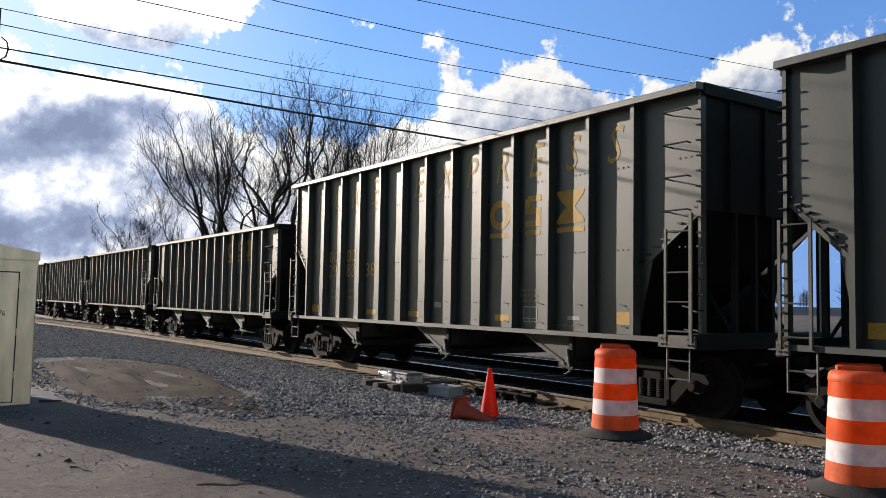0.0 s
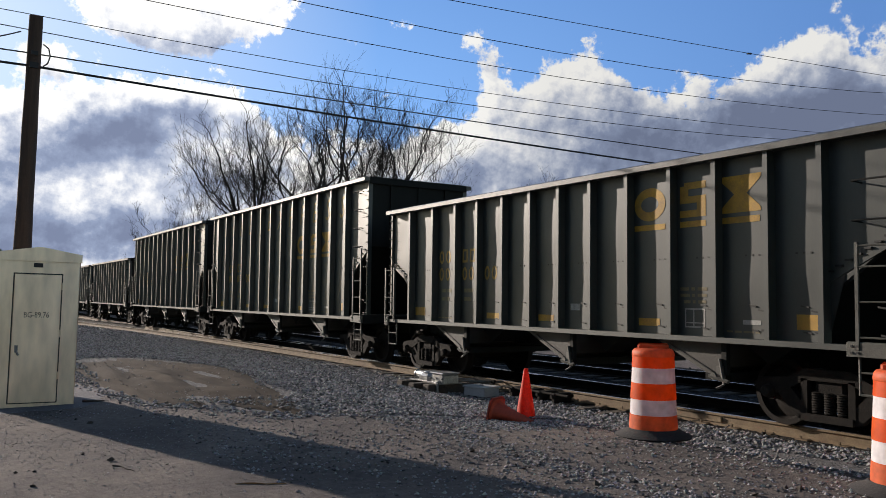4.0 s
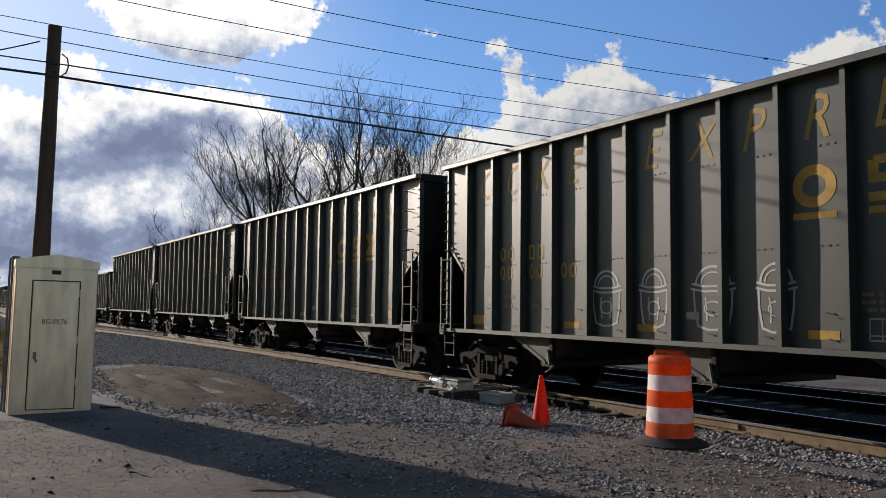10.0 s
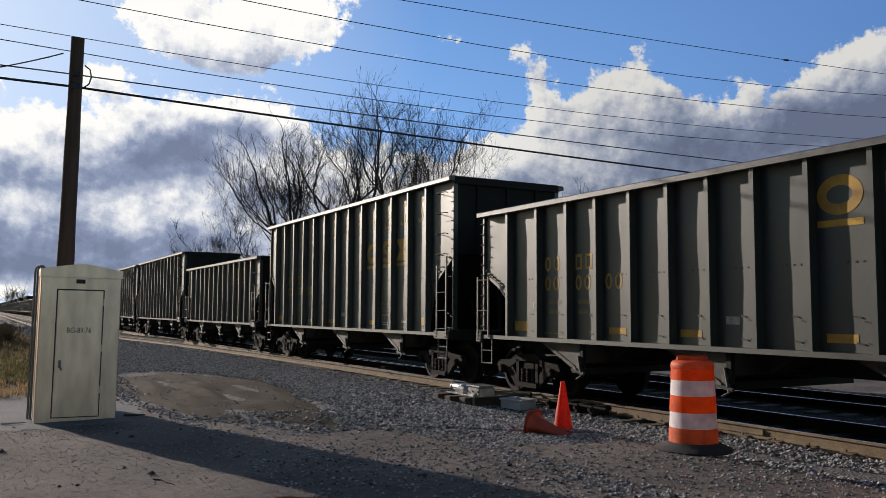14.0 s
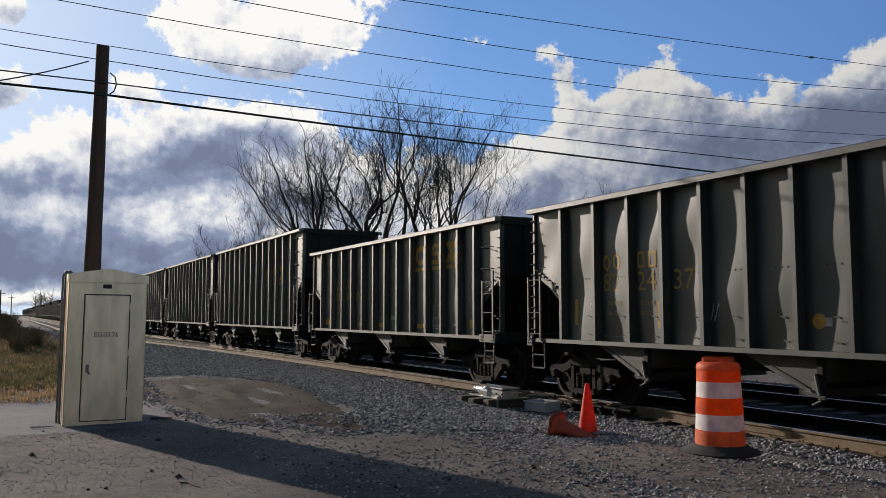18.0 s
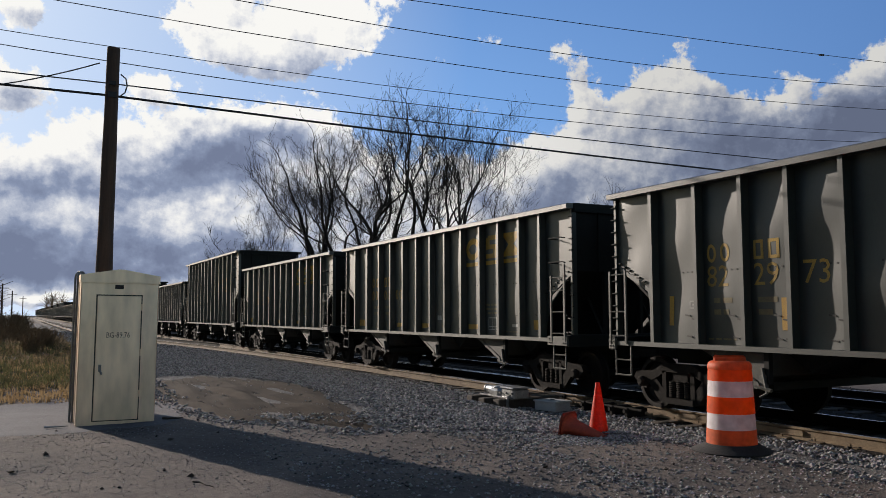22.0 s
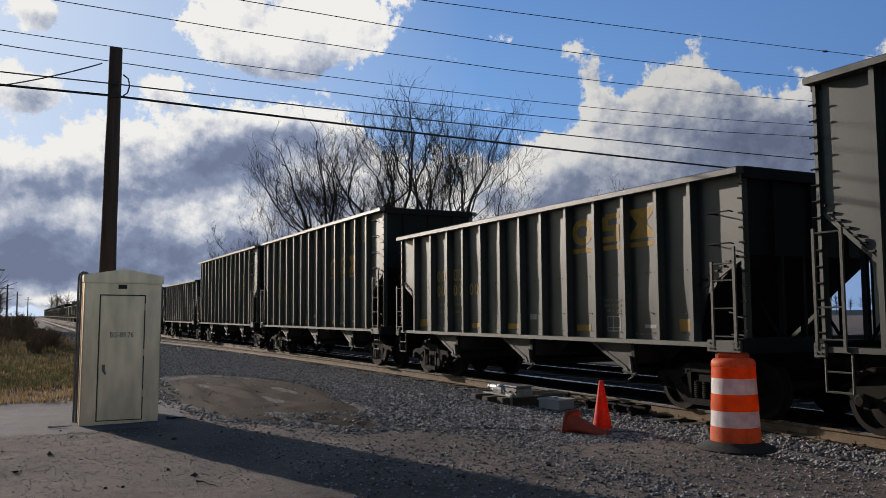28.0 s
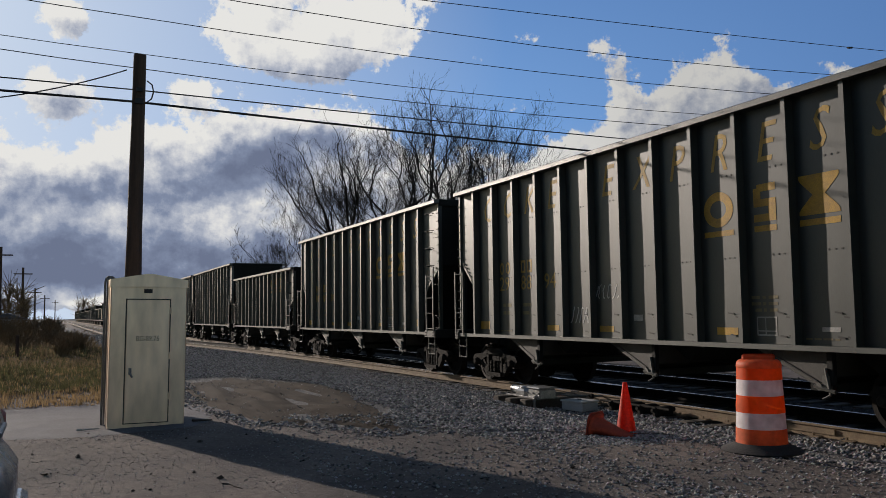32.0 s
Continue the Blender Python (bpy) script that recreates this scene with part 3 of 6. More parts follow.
main_track = thing("main_track", "railway track with worn bright rails on weathered timber ties", "railway track", kind="structure")
rail("rail", straight(NEAR_RAIL, -900), main_track)
rail("rail", straight(FAR_RAIL), main_track, side=M_SHADERAIL)
siding = thing("siding_track", "diverging siding track with rusty rails and timber ties", "railway track", kind="structure")
XS = [-600, -300, -150] + [-120 + 2 * i for i in range(54)]
rail("rail", [(x, NEAR_RAIL - 0.09 - offset(x)) for x in XS], siding)
rail("rail", [(x, FAR_RAIL - 0.09 - offset(x)) for x in XS], siding, side=M_SHADERAIL)
second_track = thing("second_track", "parallel railway track beyond the train", "railway track", kind="structure")
for y in (13.7, 15.2):
    rail("rail", straight(y, -600, 90), second_track, side=M_SHADERAIL)


def ballast_bed():
    """The stone shoulder along the near side of the tracks."""
    xs = [4 - 0.5 * i for i in range(90)] + [-41 - 3 * i for i in range(40)]
    mb, n = MB(), 20
    for x in xs:
        y1 = 9.5 - offset(x)
        y0 = bed_edge(x) + 0.35 * noise.noise((x * 0.6, 1.5, 0))
        for j in range(n + 1):
            y = y0 + (y1 - y0) * j / n
            t = min(j, 2) / 2
            mb.v.append((x, y, ground_height(x, y) - 0.012 + 0.03 * t - (0.05 * min(1, max(0, (y - 8.9) / 0.25)) if x > -12.2 else 0) + 0.015 * noise.noise((x * 2.2, y * 2.2, 3))))
    w = n + 1
    mb.f = [(i * w + j, i * w + j + 1, (i + 1) * w + j + 1, (i + 1) * w + j) for i in range(len(xs) - 1) for j in range(n)]
    return solid("ballast_bed", mb, M_BALLAST, "shoulder of crushed grey stone beside the rails", "track bed", kind="structure", smooth=True)


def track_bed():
    """Stone under and beyond the main line, its colour darkened for the train's shade."""
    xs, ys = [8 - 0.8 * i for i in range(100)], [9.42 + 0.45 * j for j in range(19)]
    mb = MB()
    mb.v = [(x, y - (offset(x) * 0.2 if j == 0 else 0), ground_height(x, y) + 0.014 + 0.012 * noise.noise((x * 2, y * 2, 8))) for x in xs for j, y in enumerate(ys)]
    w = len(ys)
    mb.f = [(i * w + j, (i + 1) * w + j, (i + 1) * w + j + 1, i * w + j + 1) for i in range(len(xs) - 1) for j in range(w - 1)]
    return solid("track_bed", mb, M_SHADEBED, "crushed stone between the rails, darkened for the train's shade", "track bed", kind="structure", smooth=True)


def bed_edge(x):
    """Where the crushed stone ends on the yard's side."""
    line = ((10, 8.35), (-7.4, 8.25), (-9.3, 5.9), (-10.6, 4.3), (-12.5, 2.9), (-16.5, 2.3), (-40, 2.0), (-120, 0.6), (-900, 0.6))
    for (a, p), (b, q) in zip(line, line[1:]):
        if x >= b:
            return p + (q - p) * (a - x) / (a - b)
    return 0.6


ballast_bed()
track_bed()


# ---------------------------------------------------------------- hopper cars
WIDE = 3.1
SHEET = 0.152  # how far the side sheets lie in from the posts' faces


def rows_of(L, first, last, count):
    return [first + (L - last - first) * i / (count - 1) for i in range(count)]


def posts_of(kind):
    """Where the side posts stand along a car of that kind."""
    if kind == "tall":
        return rows_of(13.14, 0.9, 1.16, 13)
    if kind == "raised":
        return rows_of(12.05, 0.88, 1.03, 13)
    return [1.0, 1.97, 2.86, 3.65, 4.48, 5.31, 6.1, 6.89, 7.72, 8.58, 9.38, 10.2, 10.95]


# spans of the three painted shapes
SHAPES = {"tall": ((8.42, 9.02), (9.42, 9.82), (10.22, 10.86)), "low": ((7.78, 8.4), (8.68, 9.14), (9.42, 10.02)), "raised": ((8.52, 9.12), (9.4, 9.86), (10.22, 10.86))}
SHAPES["dented"] = SHAPES["low"]


def side_sheet(L, top, z_cut0, z_cut1, posts, dent, seed):
    """One riveted side, dished between its posts, with its lower corners cut away above the trucks."""
    x_cut0, x_cut1 = posts[0], L - posts[-1]
    xs = []
    edges = [0.0] + posts + [L]
    for a, b in zip(edges, edges[1:]):
        xs += [a + (b - a) * i / 4 for i in range(4)]
    xs.append(L)

    def low(x):
        if x < x_cut0 - 1e-4:
            return z_cut0 + (z_cut1 - z_cut0) * x / x_cut0
        if x > L - x_cut1 + 1e-4:
            return z_cut0 + (z_cut1 - z_cut0) * (L - x) / x_cut1
        return 1.1
    mb, nz = MB(), 9
    rnd = random.Random(seed)
    ph = rnd.random() * 50
    cols = []
    for i, x in enumerate(xs):
        pin = math.sin(math.pi * (i % 4) / 4) ** 0.7 if i % 4 else 0.0
        z0, z1 = low(x), top - 0.05
        cols.append([(x, SHEET + pin * dent * (noise.noise((x * 0.9 + ph, (z0 + (z1 - z0) * j / nz) * 1.3, seed)) * 2.0 + 0.15), z0 + (z1 - z0) * j / nz) for j in range(nz + 1)])
    SURFACE[seed] = cols
    for col in cols:
        mb.v += col
    for i in range(len(cols) - 1):
        for j in range(nz):
            k = i * (nz + 1) + j
            mb.f.append((k, k + nz + 1, k + nz + 2, k + 1))
    o = len(mb.v)
    mb.v += [(x, y + 0.015, z) for x, y, z in mb.v[:o]]
    mb.f += [tuple(i + o for i in reversed(f)) for f in mb.f]
    return mb


SURFACE = {}
SEEDS = {"tall": 1, "low": 2, "raised": 3, "dented": 4}


def depth_at(kind, x, z):
    """How far in the side sheet of that kind of car lies at a place on it."""
    cols = SURFACE[SEEDS[kind]]
    for a, b in zip(cols, cols[1:]):
        if a[0][0] <= x <= b[0][0] + 1e-6:
            u = (x - a[0][0]) / max(1e-6, b[0][0] - a[0][0])
            ys = []
            for col in (a, b):
                t = (z - col[0][2]) / (col[-1][2] - col[0][2]) * (len(col) - 1)
                i = min(max(int(t), 0), len(col) - 2)
                f = min(max(t - i, 0), 1)
                ys.append(col[i][1] * (1 - f) + col[i + 1][1] * f)
            return ys[0] * (1 - u) + ys[1] * u
    return SHEET


def lay(me, kind, x=0.0, z=0.0):
    """Paint: press a flat mesh onto the side sheet, its own origin at x, z."""
    for v in me.vertices:
        v.co = (v.co.x + x, depth_at(kind, v.co.x + x, v.co.z + z) - 0.004, v.co.z + z)
    return me


def sheet_rect(mb, a, b, za, zb):
    nx, nz = max(1, math.ceil((b - a) / 0.07)), max(1, math.ceil((zb - za) / 0.15))
    o = len(mb.v)
    mb.v += [(a + (b - a) * i / nx, 0.0, za + (zb - za) * j / nz) for j in range(nz + 1) for i in range(nx + 1)]
    mb.f += [(o + j * (nx + 1) + i, o + j * (nx + 1) + i + 1, o + (j + 1) * (nx + 1) + i + 1, o + (j + 1) * (nx + 1) + i) for j in range(nz) for i in range(nx)]
    return mb


def sheet_cells(xs, zs, x0, *rows):
    """One joined flat shape of square cells, its rows written from the bottom up."""
    mb, w = MB(), len(xs)
    mb.v = [(x0 + x, 0.0, z) for z in zs for x in xs]
    mb.f = [(j * w + i, j * w + i + 1, (j + 1) * w + i + 1, (j + 1) * w + i) for j, row in enumerate(rows) for i, ch in enumerate(row) if ch == "#"]
    return mb


def painted(name, mb, material, car, kind, label=""):
    me = bpy.data.meshes.new(name)
    me.from_pydata(mb.v, [], mb.f)
    me.materials.append(material)
    return part(name, lay(me, kind), None, car, label)


def ring(mb, cx, cz, rx, rz, thick):
    n = 32
    o = len(mb.v)
    for i in range(n):
        c, s = math.cos(2 * math.pi * i / n), math.sin(2 * math.pi * i / n)
        for k in (0, 0.5, 1):
            mb.v.append((cx + (rx - thick * k) * c, 0.0, cz + (rz - thick * k) * s))
    for i in range(n):
        a, b = o + 3 * i, o + 3 * ((i + 1) % n)
        mb.f += [(a, b, b + 1, a + 1), (a + 1, b + 1, b + 2, a + 2)]


_wheel = MB().lathe([(0.001, 0.03), (0.10, 0.02), (0.12, 0.045), (0.33, 0.075), (0.36, 0.0), (0.43, 0.0), (0.435, 0.10), (0.465, 0.115), (0.465, 0.145), (0.36, 0.145), (0.33, 0.10), (0.001, 0.10)], "y", n=28)
WHEEL = _wheel.mesh("wheel", M_WHEEL, True)


def side_frame_mesh():
    mb = MB()
    mb.prism([(-1.05, 0.52), (-0.98, 0.62), (-0.55, 0.66), (-0.32, 0.78), (0.32, 0.78), (0.55, 0.66), (0.98, 0.62), (1.05, 0.52), (0.95, 0.42), (0.72, 0.44), (0.45, 0.56), (0.3, 0.64), (-0.3, 0.64), (-0.45, 0.56), (-0.72, 0.44), (-0.95, 0.42)], "y", 0.0, 0.13)
    mb.prism([(-0.72, 0.47), (-0.55, 0.57), (-0.27, 0.27), (-0.3, 0.14), (-0.42, 0.16)], "y", 0.01, 0.12)
    mb.prism([(0.72, 0.47), (0.55, 0.57), (0.27, 0.27), (0.3, 0.14), (0.42, 0.16)], "y", 0.01, 0.12)
    mb.prism([(-0.34, 0.14), (0.34, 0.14), (0.34, 0.23), (-0.34, 0.23)], "y", -0.03, 0.15)
    mb.box(-0.36, -0.27, 0.0, 0.13, 0.2, 0.66).box(0.27, 0.36, 0.0, 0.13, 0.2, 0.66)
    return mb.mesh("side_frame", M_TRUCK)


def spring_mesh():
    mb = MB()
    for x in (-0.17, 0.0, 0.17):
        prof = []
        for k in range(9):
            prof += [(0.062, 0.24 + k * 0.03), (0.074, 0.255 + k * 0.03)]
        mb.lathe([(0.001, 0.235)] + prof + [(0.001, 0.515)], "z", (x, 0.06, 0), 10)
    return mb.mesh("spring_nest", M_TRUCK, True)


SIDE_FRAME, SPRINGS = side_frame_mesh(), spring_mesh()
BEARING = MB().lathe([(0.001, -0.06), (0.055, -0.06), (0.065, -0.045), (0.085, -0.03), (0.085, 0.1), (0.001, 0.1)], "y", n=14).mesh("bearing_cap", M_TRUCK, True)
BOLSTER = MB().cbox(-0.2, 0.2, 0.1, 2.35, 0.45, 0.72, 0.03).box(-0.34, 0.34, 0.28, 0.36, 0.3, 0.42).box(-0.34, 0.34, 2.1, 2.18, 0.3, 0.42).mesh("truck", M_TRUCK)
AXLE = MB().tube((0, 0.1, 0.43), (0, 2.3, 0.43), 0.085, n=12).mesh("axle", M_WHEEL, True)


def add_truck(car, x):
    tr = part("truck", BOLSTER, None, car, "two-axle cast steel truck", at=pose(x, 0.33, 0))
    for y in (0.06, 2.25):
        part("side_frame", SIDE_FRAME, None, tr, at=pose(0, y, 0))
        part("spring_nest", SPRINGS, None, tr, at=pose(0, y, 0))
    for dx in (-0.82, 0.82):
        part("axle", AXLE, None, tr, at=pose(dx, 0, 0))
        part("wheel", WHEEL, None, tr, at=pose(dx, 0.36, 0.43))
        part("wheel", WHEEL, None, tr, at=pose(dx, 2.08, 0.43, 0, 0, 180))
        part("bearing_cap", BEARING, None, tr, at=pose(dx, 0.03, 0.46))


def hopper_car(kind):
    """A three-bay open hopper; kind 'low', 'tall' (coke car), 'raised' (low car with an added upper band) or 'dented' (older low car)."""
    tall = kind == "tall"
    L = 13.14 if tall else (12.05 if kind == "raised" else 11.92)
    top = 4.6 if kind in ("tall", "raised") else 3.64
    z0, z1 = (2.88, 2.05) if tall else (2.38, 1.86)
    posts = posts_of(kind)
    text = {"tall": "dark green coke hopper car with tall ribbed lettered sides", "low": "dark green three-bay open hopper car with ribbed sides",
            "raised": "dark green hopper car with an added upper side band", "dented": "older dark green hopper car with dented ribbed sides"}[kind]
    car = thing("hopper_car", text, "hopper car", "train of hopper cars")
    dent = {"tall": 0.003, "low": 0.008, "raised": 0.022, "dented": 0.03}[kind]
    seed = {"tall": 1, "low": 2, "raised": 3, "dented": 4}[kind]
    sheet = side_sheet(L, top, z0, z1, posts, dent, seed).mesh("side_sheet", M_CAR, True)
    part("side_sheet", sheet, None, car)
    part("side_sheet", sheet, None, car, at=pose(L, WIDE, 0, 0, 0, 180))
    post = MB()
    ledge = 3.62 if kind == "raised" else None
    for a, b in (((1.1, 3.58), (3.66, top - 0.06)) if ledge else ((1.1, top - 0.06),)):
        post.prism([(-0.045, SHEET + 0.006), (-0.036, 0.012), (0.036, 0.012), (0.045, SHEET + 0.006)], "z", a, b)
    pm = post.mesh("side_post", M_CAR)
    for x in posts:
        part("side_post", pm, None, car, at=pose(x, 0, 0))
    far = MB()
    for x in posts:
        far.box(x - 0.04, x + 0.04, WIDE - 0.19, WIDE - 0.012, 1.1, top - 0.06)
    part("far_side_framing", far, M_CAR, car)
    chord = MB().prism([(-0.035, top - 0.1), (0.24, top - 0.1), (0.24, top), (0.0, top), (-0.035, top - 0.02)], "x", -0.03, L + 0.03).mesh("top_chord", M_RIM)
    part("top_chord", chord, None, car, "worn paler top chord")
    part("top_chord", chord, None, car, at=pose(L, WIDE, 0, 0, 0, 180))
    if ledge:
        lm = MB().prism([(-0.02, ledge - 0.05), (0.2, ledge - 0.07), (0.2, ledge + 0.05), (-0.02, ledge + 0.05)], "x", 0, L).mesh("ledge", M_RIM)
        part("ledge", lm, None, car, "pale worn ledge under the added band")
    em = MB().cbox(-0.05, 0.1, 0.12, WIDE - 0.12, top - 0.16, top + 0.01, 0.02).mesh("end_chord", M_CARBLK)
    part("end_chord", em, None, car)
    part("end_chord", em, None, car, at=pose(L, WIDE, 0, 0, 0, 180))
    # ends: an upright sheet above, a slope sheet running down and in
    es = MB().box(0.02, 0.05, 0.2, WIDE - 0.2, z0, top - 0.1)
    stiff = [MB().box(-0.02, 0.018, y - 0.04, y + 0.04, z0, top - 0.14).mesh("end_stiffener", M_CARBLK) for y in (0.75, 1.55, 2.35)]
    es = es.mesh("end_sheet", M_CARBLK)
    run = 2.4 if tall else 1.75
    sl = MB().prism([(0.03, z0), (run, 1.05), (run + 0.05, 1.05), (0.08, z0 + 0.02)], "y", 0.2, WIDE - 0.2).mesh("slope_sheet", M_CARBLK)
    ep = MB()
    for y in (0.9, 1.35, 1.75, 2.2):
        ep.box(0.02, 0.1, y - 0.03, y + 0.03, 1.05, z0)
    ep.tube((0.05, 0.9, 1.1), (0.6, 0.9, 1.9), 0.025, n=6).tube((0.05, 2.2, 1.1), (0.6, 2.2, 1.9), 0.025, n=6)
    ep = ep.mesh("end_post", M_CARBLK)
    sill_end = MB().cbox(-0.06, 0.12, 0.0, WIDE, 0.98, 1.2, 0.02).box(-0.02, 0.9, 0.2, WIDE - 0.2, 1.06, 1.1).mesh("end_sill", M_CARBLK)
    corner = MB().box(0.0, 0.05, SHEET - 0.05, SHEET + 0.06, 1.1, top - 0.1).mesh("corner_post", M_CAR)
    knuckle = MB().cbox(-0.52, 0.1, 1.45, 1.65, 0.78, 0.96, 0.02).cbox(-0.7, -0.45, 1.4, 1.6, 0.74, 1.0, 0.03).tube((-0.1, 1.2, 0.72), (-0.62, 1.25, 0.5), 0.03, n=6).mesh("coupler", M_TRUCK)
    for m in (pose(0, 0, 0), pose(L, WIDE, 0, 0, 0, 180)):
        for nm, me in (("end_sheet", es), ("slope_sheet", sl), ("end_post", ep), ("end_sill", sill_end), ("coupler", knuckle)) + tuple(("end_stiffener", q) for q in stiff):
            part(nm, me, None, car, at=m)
    for m in (pose(0, 0, 0), pose(L, WIDE, 0, 0, 0, 180)):
        part("corner_post", corner, None, car, at=m)
    cr = MB().box(-0.05, 0.0, SHEET - 0.05, SHEET + 0.06, 1.1, top - 0.1).mesh("corner_post", M_CAR)
    part("corner_post", cr, None, car, at=pose(L, 0, 0))
    part("corner_post", cr, None, car, at=pose(0, WIDE, 0, 0, 0, 180))
    sill = MB().prism([(-0.02, 1.06), (0.2, 1.06), (0.2, 1.07), (0.01, 1.07), (0.01, 1.11), (0.15, 1.11), (0.15, 1.13), (-0.02, 1.13)], "x", 0, L).mesh("side_sill", M_CAR)
    part("side_sill", sill, None, car)
    part("side_sill", sill, None, car, at=pose(L, WIDE, 0, 0, 0, 180))
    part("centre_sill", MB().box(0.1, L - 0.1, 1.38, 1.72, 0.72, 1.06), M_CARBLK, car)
    # edge angles along the cut corners
    for a, b in (((0.0, z0), (posts[0], z1)), ((L, z0), (posts[-1], z1))):
        d = Vector((b[0] - a[0], 0, b[1] - a[1])).normalized() * 0.04
        part("corner_angle", MB().prism([(a[0], a[1] - 0.03), (b[0], b[1] - 0.03), (b[0], b[1] + 0.05), (a[0], a[1] + 0.05)], "y", SHEET - 0.012, SHEET + 0.03), M_CAR, car)
    # hoppers
    for a in ((2.3, 5.9, 9.35) if tall else (1.9, 5.1, 8.2)):
        hb = MB().prism([(a, 1.055), (a + 1.25, 1.055), (a + 1.2, 0.72), (a + 1.02, 0.62), (a + 0.9, 0.64)], "y", 0.16, WIDE - 0.16)
        ho = part("hopper_bay", hb, M_BAY, car)
        part("gate_frame", MB().box(a + 0.84, a + 1.26, 0.24, WIDE - 0.24, 0.53, 0.64).cbox(a + 1.2, a + 1.3, 0.12, 0.2, 0.62, 1.05, 0.01), M_CARBLK, ho)
        g = MB().tube((a + 1.02, 0.1, 0.6), (a + 1.34, 0.1, 0.54), 0.028, n=6).tube((a + 1.2, 0.1, 0.84), (a + 1.27, 0.1, 0.5), 0.022, n=6)
        g.tube((a + 1.1, 0.08, 0.6), (a + 1.1, 0.2, 0.6), 0.05, n=8).box(a + 1.14, a + 1.25, 0.1, 0.16, 0.58, 0.74).tube((a + 1.27, 0.1, 0.5), (a + 1.16, 0.08, 0.44), 0.016, n=6)
        part("hopper_gate", g, M_LADDER, ho, "rusty gate lever and latch")
        part("brace", MB().tube((a + 0.28, 0.15, 0.99), (a + 1.02, 0.15, 0.66), 0.012, n=5), M_BAY, ho)
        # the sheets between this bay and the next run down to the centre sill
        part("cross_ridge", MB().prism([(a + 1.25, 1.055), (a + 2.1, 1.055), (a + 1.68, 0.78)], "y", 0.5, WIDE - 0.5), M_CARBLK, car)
    # ladders, grab irons and steps on the near side
    zl = 2.3 if not tall else 2.62
    ll = MB().box(0.02, 0.06, -0.06, -0.03, 1.08, zl).box(0.42, 0.46, -0.06, -0.03, 1.08, zl)
    for z in (1.22, 1.62, zl - 0.06):
        ll.tube((0.04, -0.045, z), (0.44, -0.045, z), 0.012, n=6)
    part("ladder", ll, M_LADDER, car)
    lr = MB().box(L - 0.5, L - 0.46, -0.06, -0.03, 1.08, zl).box(L - 0.08, L - 0.03, -0.06, -0.03, 1.08, zl + 0.2)
    for z in (1.22, 1.62, 2.02, zl - 0.04):
        lr.tube((L - 0.48, -0.045, z), (L - 0.06, -0.045, z), 0.012, n=6)
    part("ladder", lr, M_LADDER, car)
    z = zl + 0.25
    while z < top - 0.2:
        gi = MB().tube((L - 0.52, -0.06, z), (L - 0.1, -0.06, z), 0.012, n=6).tube((L - 0.52, -0.06, z), (L - 0.52, 0.18, z - 0.01), 0.011, n=6).tube((L - 0.1, -0.06, z), (L - 0.1, 0.02, z - 0.01), 0.011, n=6)
        part("grab_iron", gi, M_CARBLK, car)
        z += 0.46
    ez = MB()
    z = 1.3
    while z < top - 0.2:
        ez.tube((-0.05, 0.085, z), (0.065, 0.085, z), 0.013, n=5)
        z += 0.21
    tagged(part("rung_ladder", ez, M_CARBLK, car), kind="stuff")
    er = MB()
    z = 1.3
    while z < top - 0.2:
        er.tube((L + 0.05, 0.085, z), (L - 0.065, 0.085, z), 0.013, n=5)
        z += 0.21
    tagged(part("rung_ladder", er, M_CARBLK, car), kind="stuff")
    for x in (0.1, L - 0.5):
        st = MB().tube((x, 0.02, 1.1), (x, 0.02, 0.56), 0.016, n=6).tube((x + 0.38, 0.02, 1.1), (x + 0.38, 0.02, 0.56), 0.016, n=6)
        st.tube((x, 0.02, 0.57), (x + 0.38, 0.02, 0.57), 0.016, n=6).tube((x, 0.02, 0.82), (x + 0.38, 0.02, 0.82), 0.013, n=6)
        part("step", st, M_LADDER, car)
    part("sill_plate", MB().cbox(L - 0.62, L + 0.02, -0.05, 0.0, 1.0, 1.17, 0.01), M_LADDER, car)
    part("sill_plate", MB().cbox(-0.02, 0.16, -0.05, 0.0, 1.0, 1.17, 0.01), M_LADDER, car)
    br = MB().tube((L * 0.45, 0.45, 0.9), (L * 0.45 + 0.9, 0.45, 0.9), 0.12, n=10)
    part("brake_cylinder", br, M_TRUCK, car)
    for x in (1.15, L - 1.15):
        add_truck(car, x)
    # painted marks: a flat plate just proud of the side between two posts

    def mark(a, b, za, zb, material, name="marking"):
        return painted(name, sheet_rect(MB(), a, b, za, zb), material, car, kind)
    P = posts
    n = len(P)
    q = 9 if kind == "raised" else 8
    if kind == "dented":
        for x, za, zb in ((1.26, 1.4, 1.86), (3.42, 1.36, 1.8), (9.9, 1.3, 1.7)):
            mark(x, x + 0.1, za, zb, M_YEL)
        dot = MB()
        ring(dot, 6.35, 1.5, 0.1, 0.1, 0.099)
        painted("marking", dot, M_YEL, car, kind)
    for k, dx in () if kind == "dented" else ((0, 0.1), (3, 0.2), (5, 0.13), (q, 0.32 if tall else 0.14)):
        mark(P[k] + dx, P[k] + dx + 0.42, 1.24, 1.42 if k == 0 else 1.35, M_YEL)
    mark(P[-1] - 0.42, P[-1] - 0.04, 1.27, 1.46, M_YEL)
    fr = MB()
    a, b, za, zb = P[q + 1] + 0.18, P[q + 1] + 0.54, 1.24, 1.51
    for r in ((a, b, za, za + 0.02), (a, b, zb - 0.02, zb), (a, a + 0.02, za, zb), (b - 0.02, b, za, zb), (a + 0.15, a + 0.168, za, zb), (a, b, za + 0.06, za + 0.075)):
        sheet_rect(fr, *r)
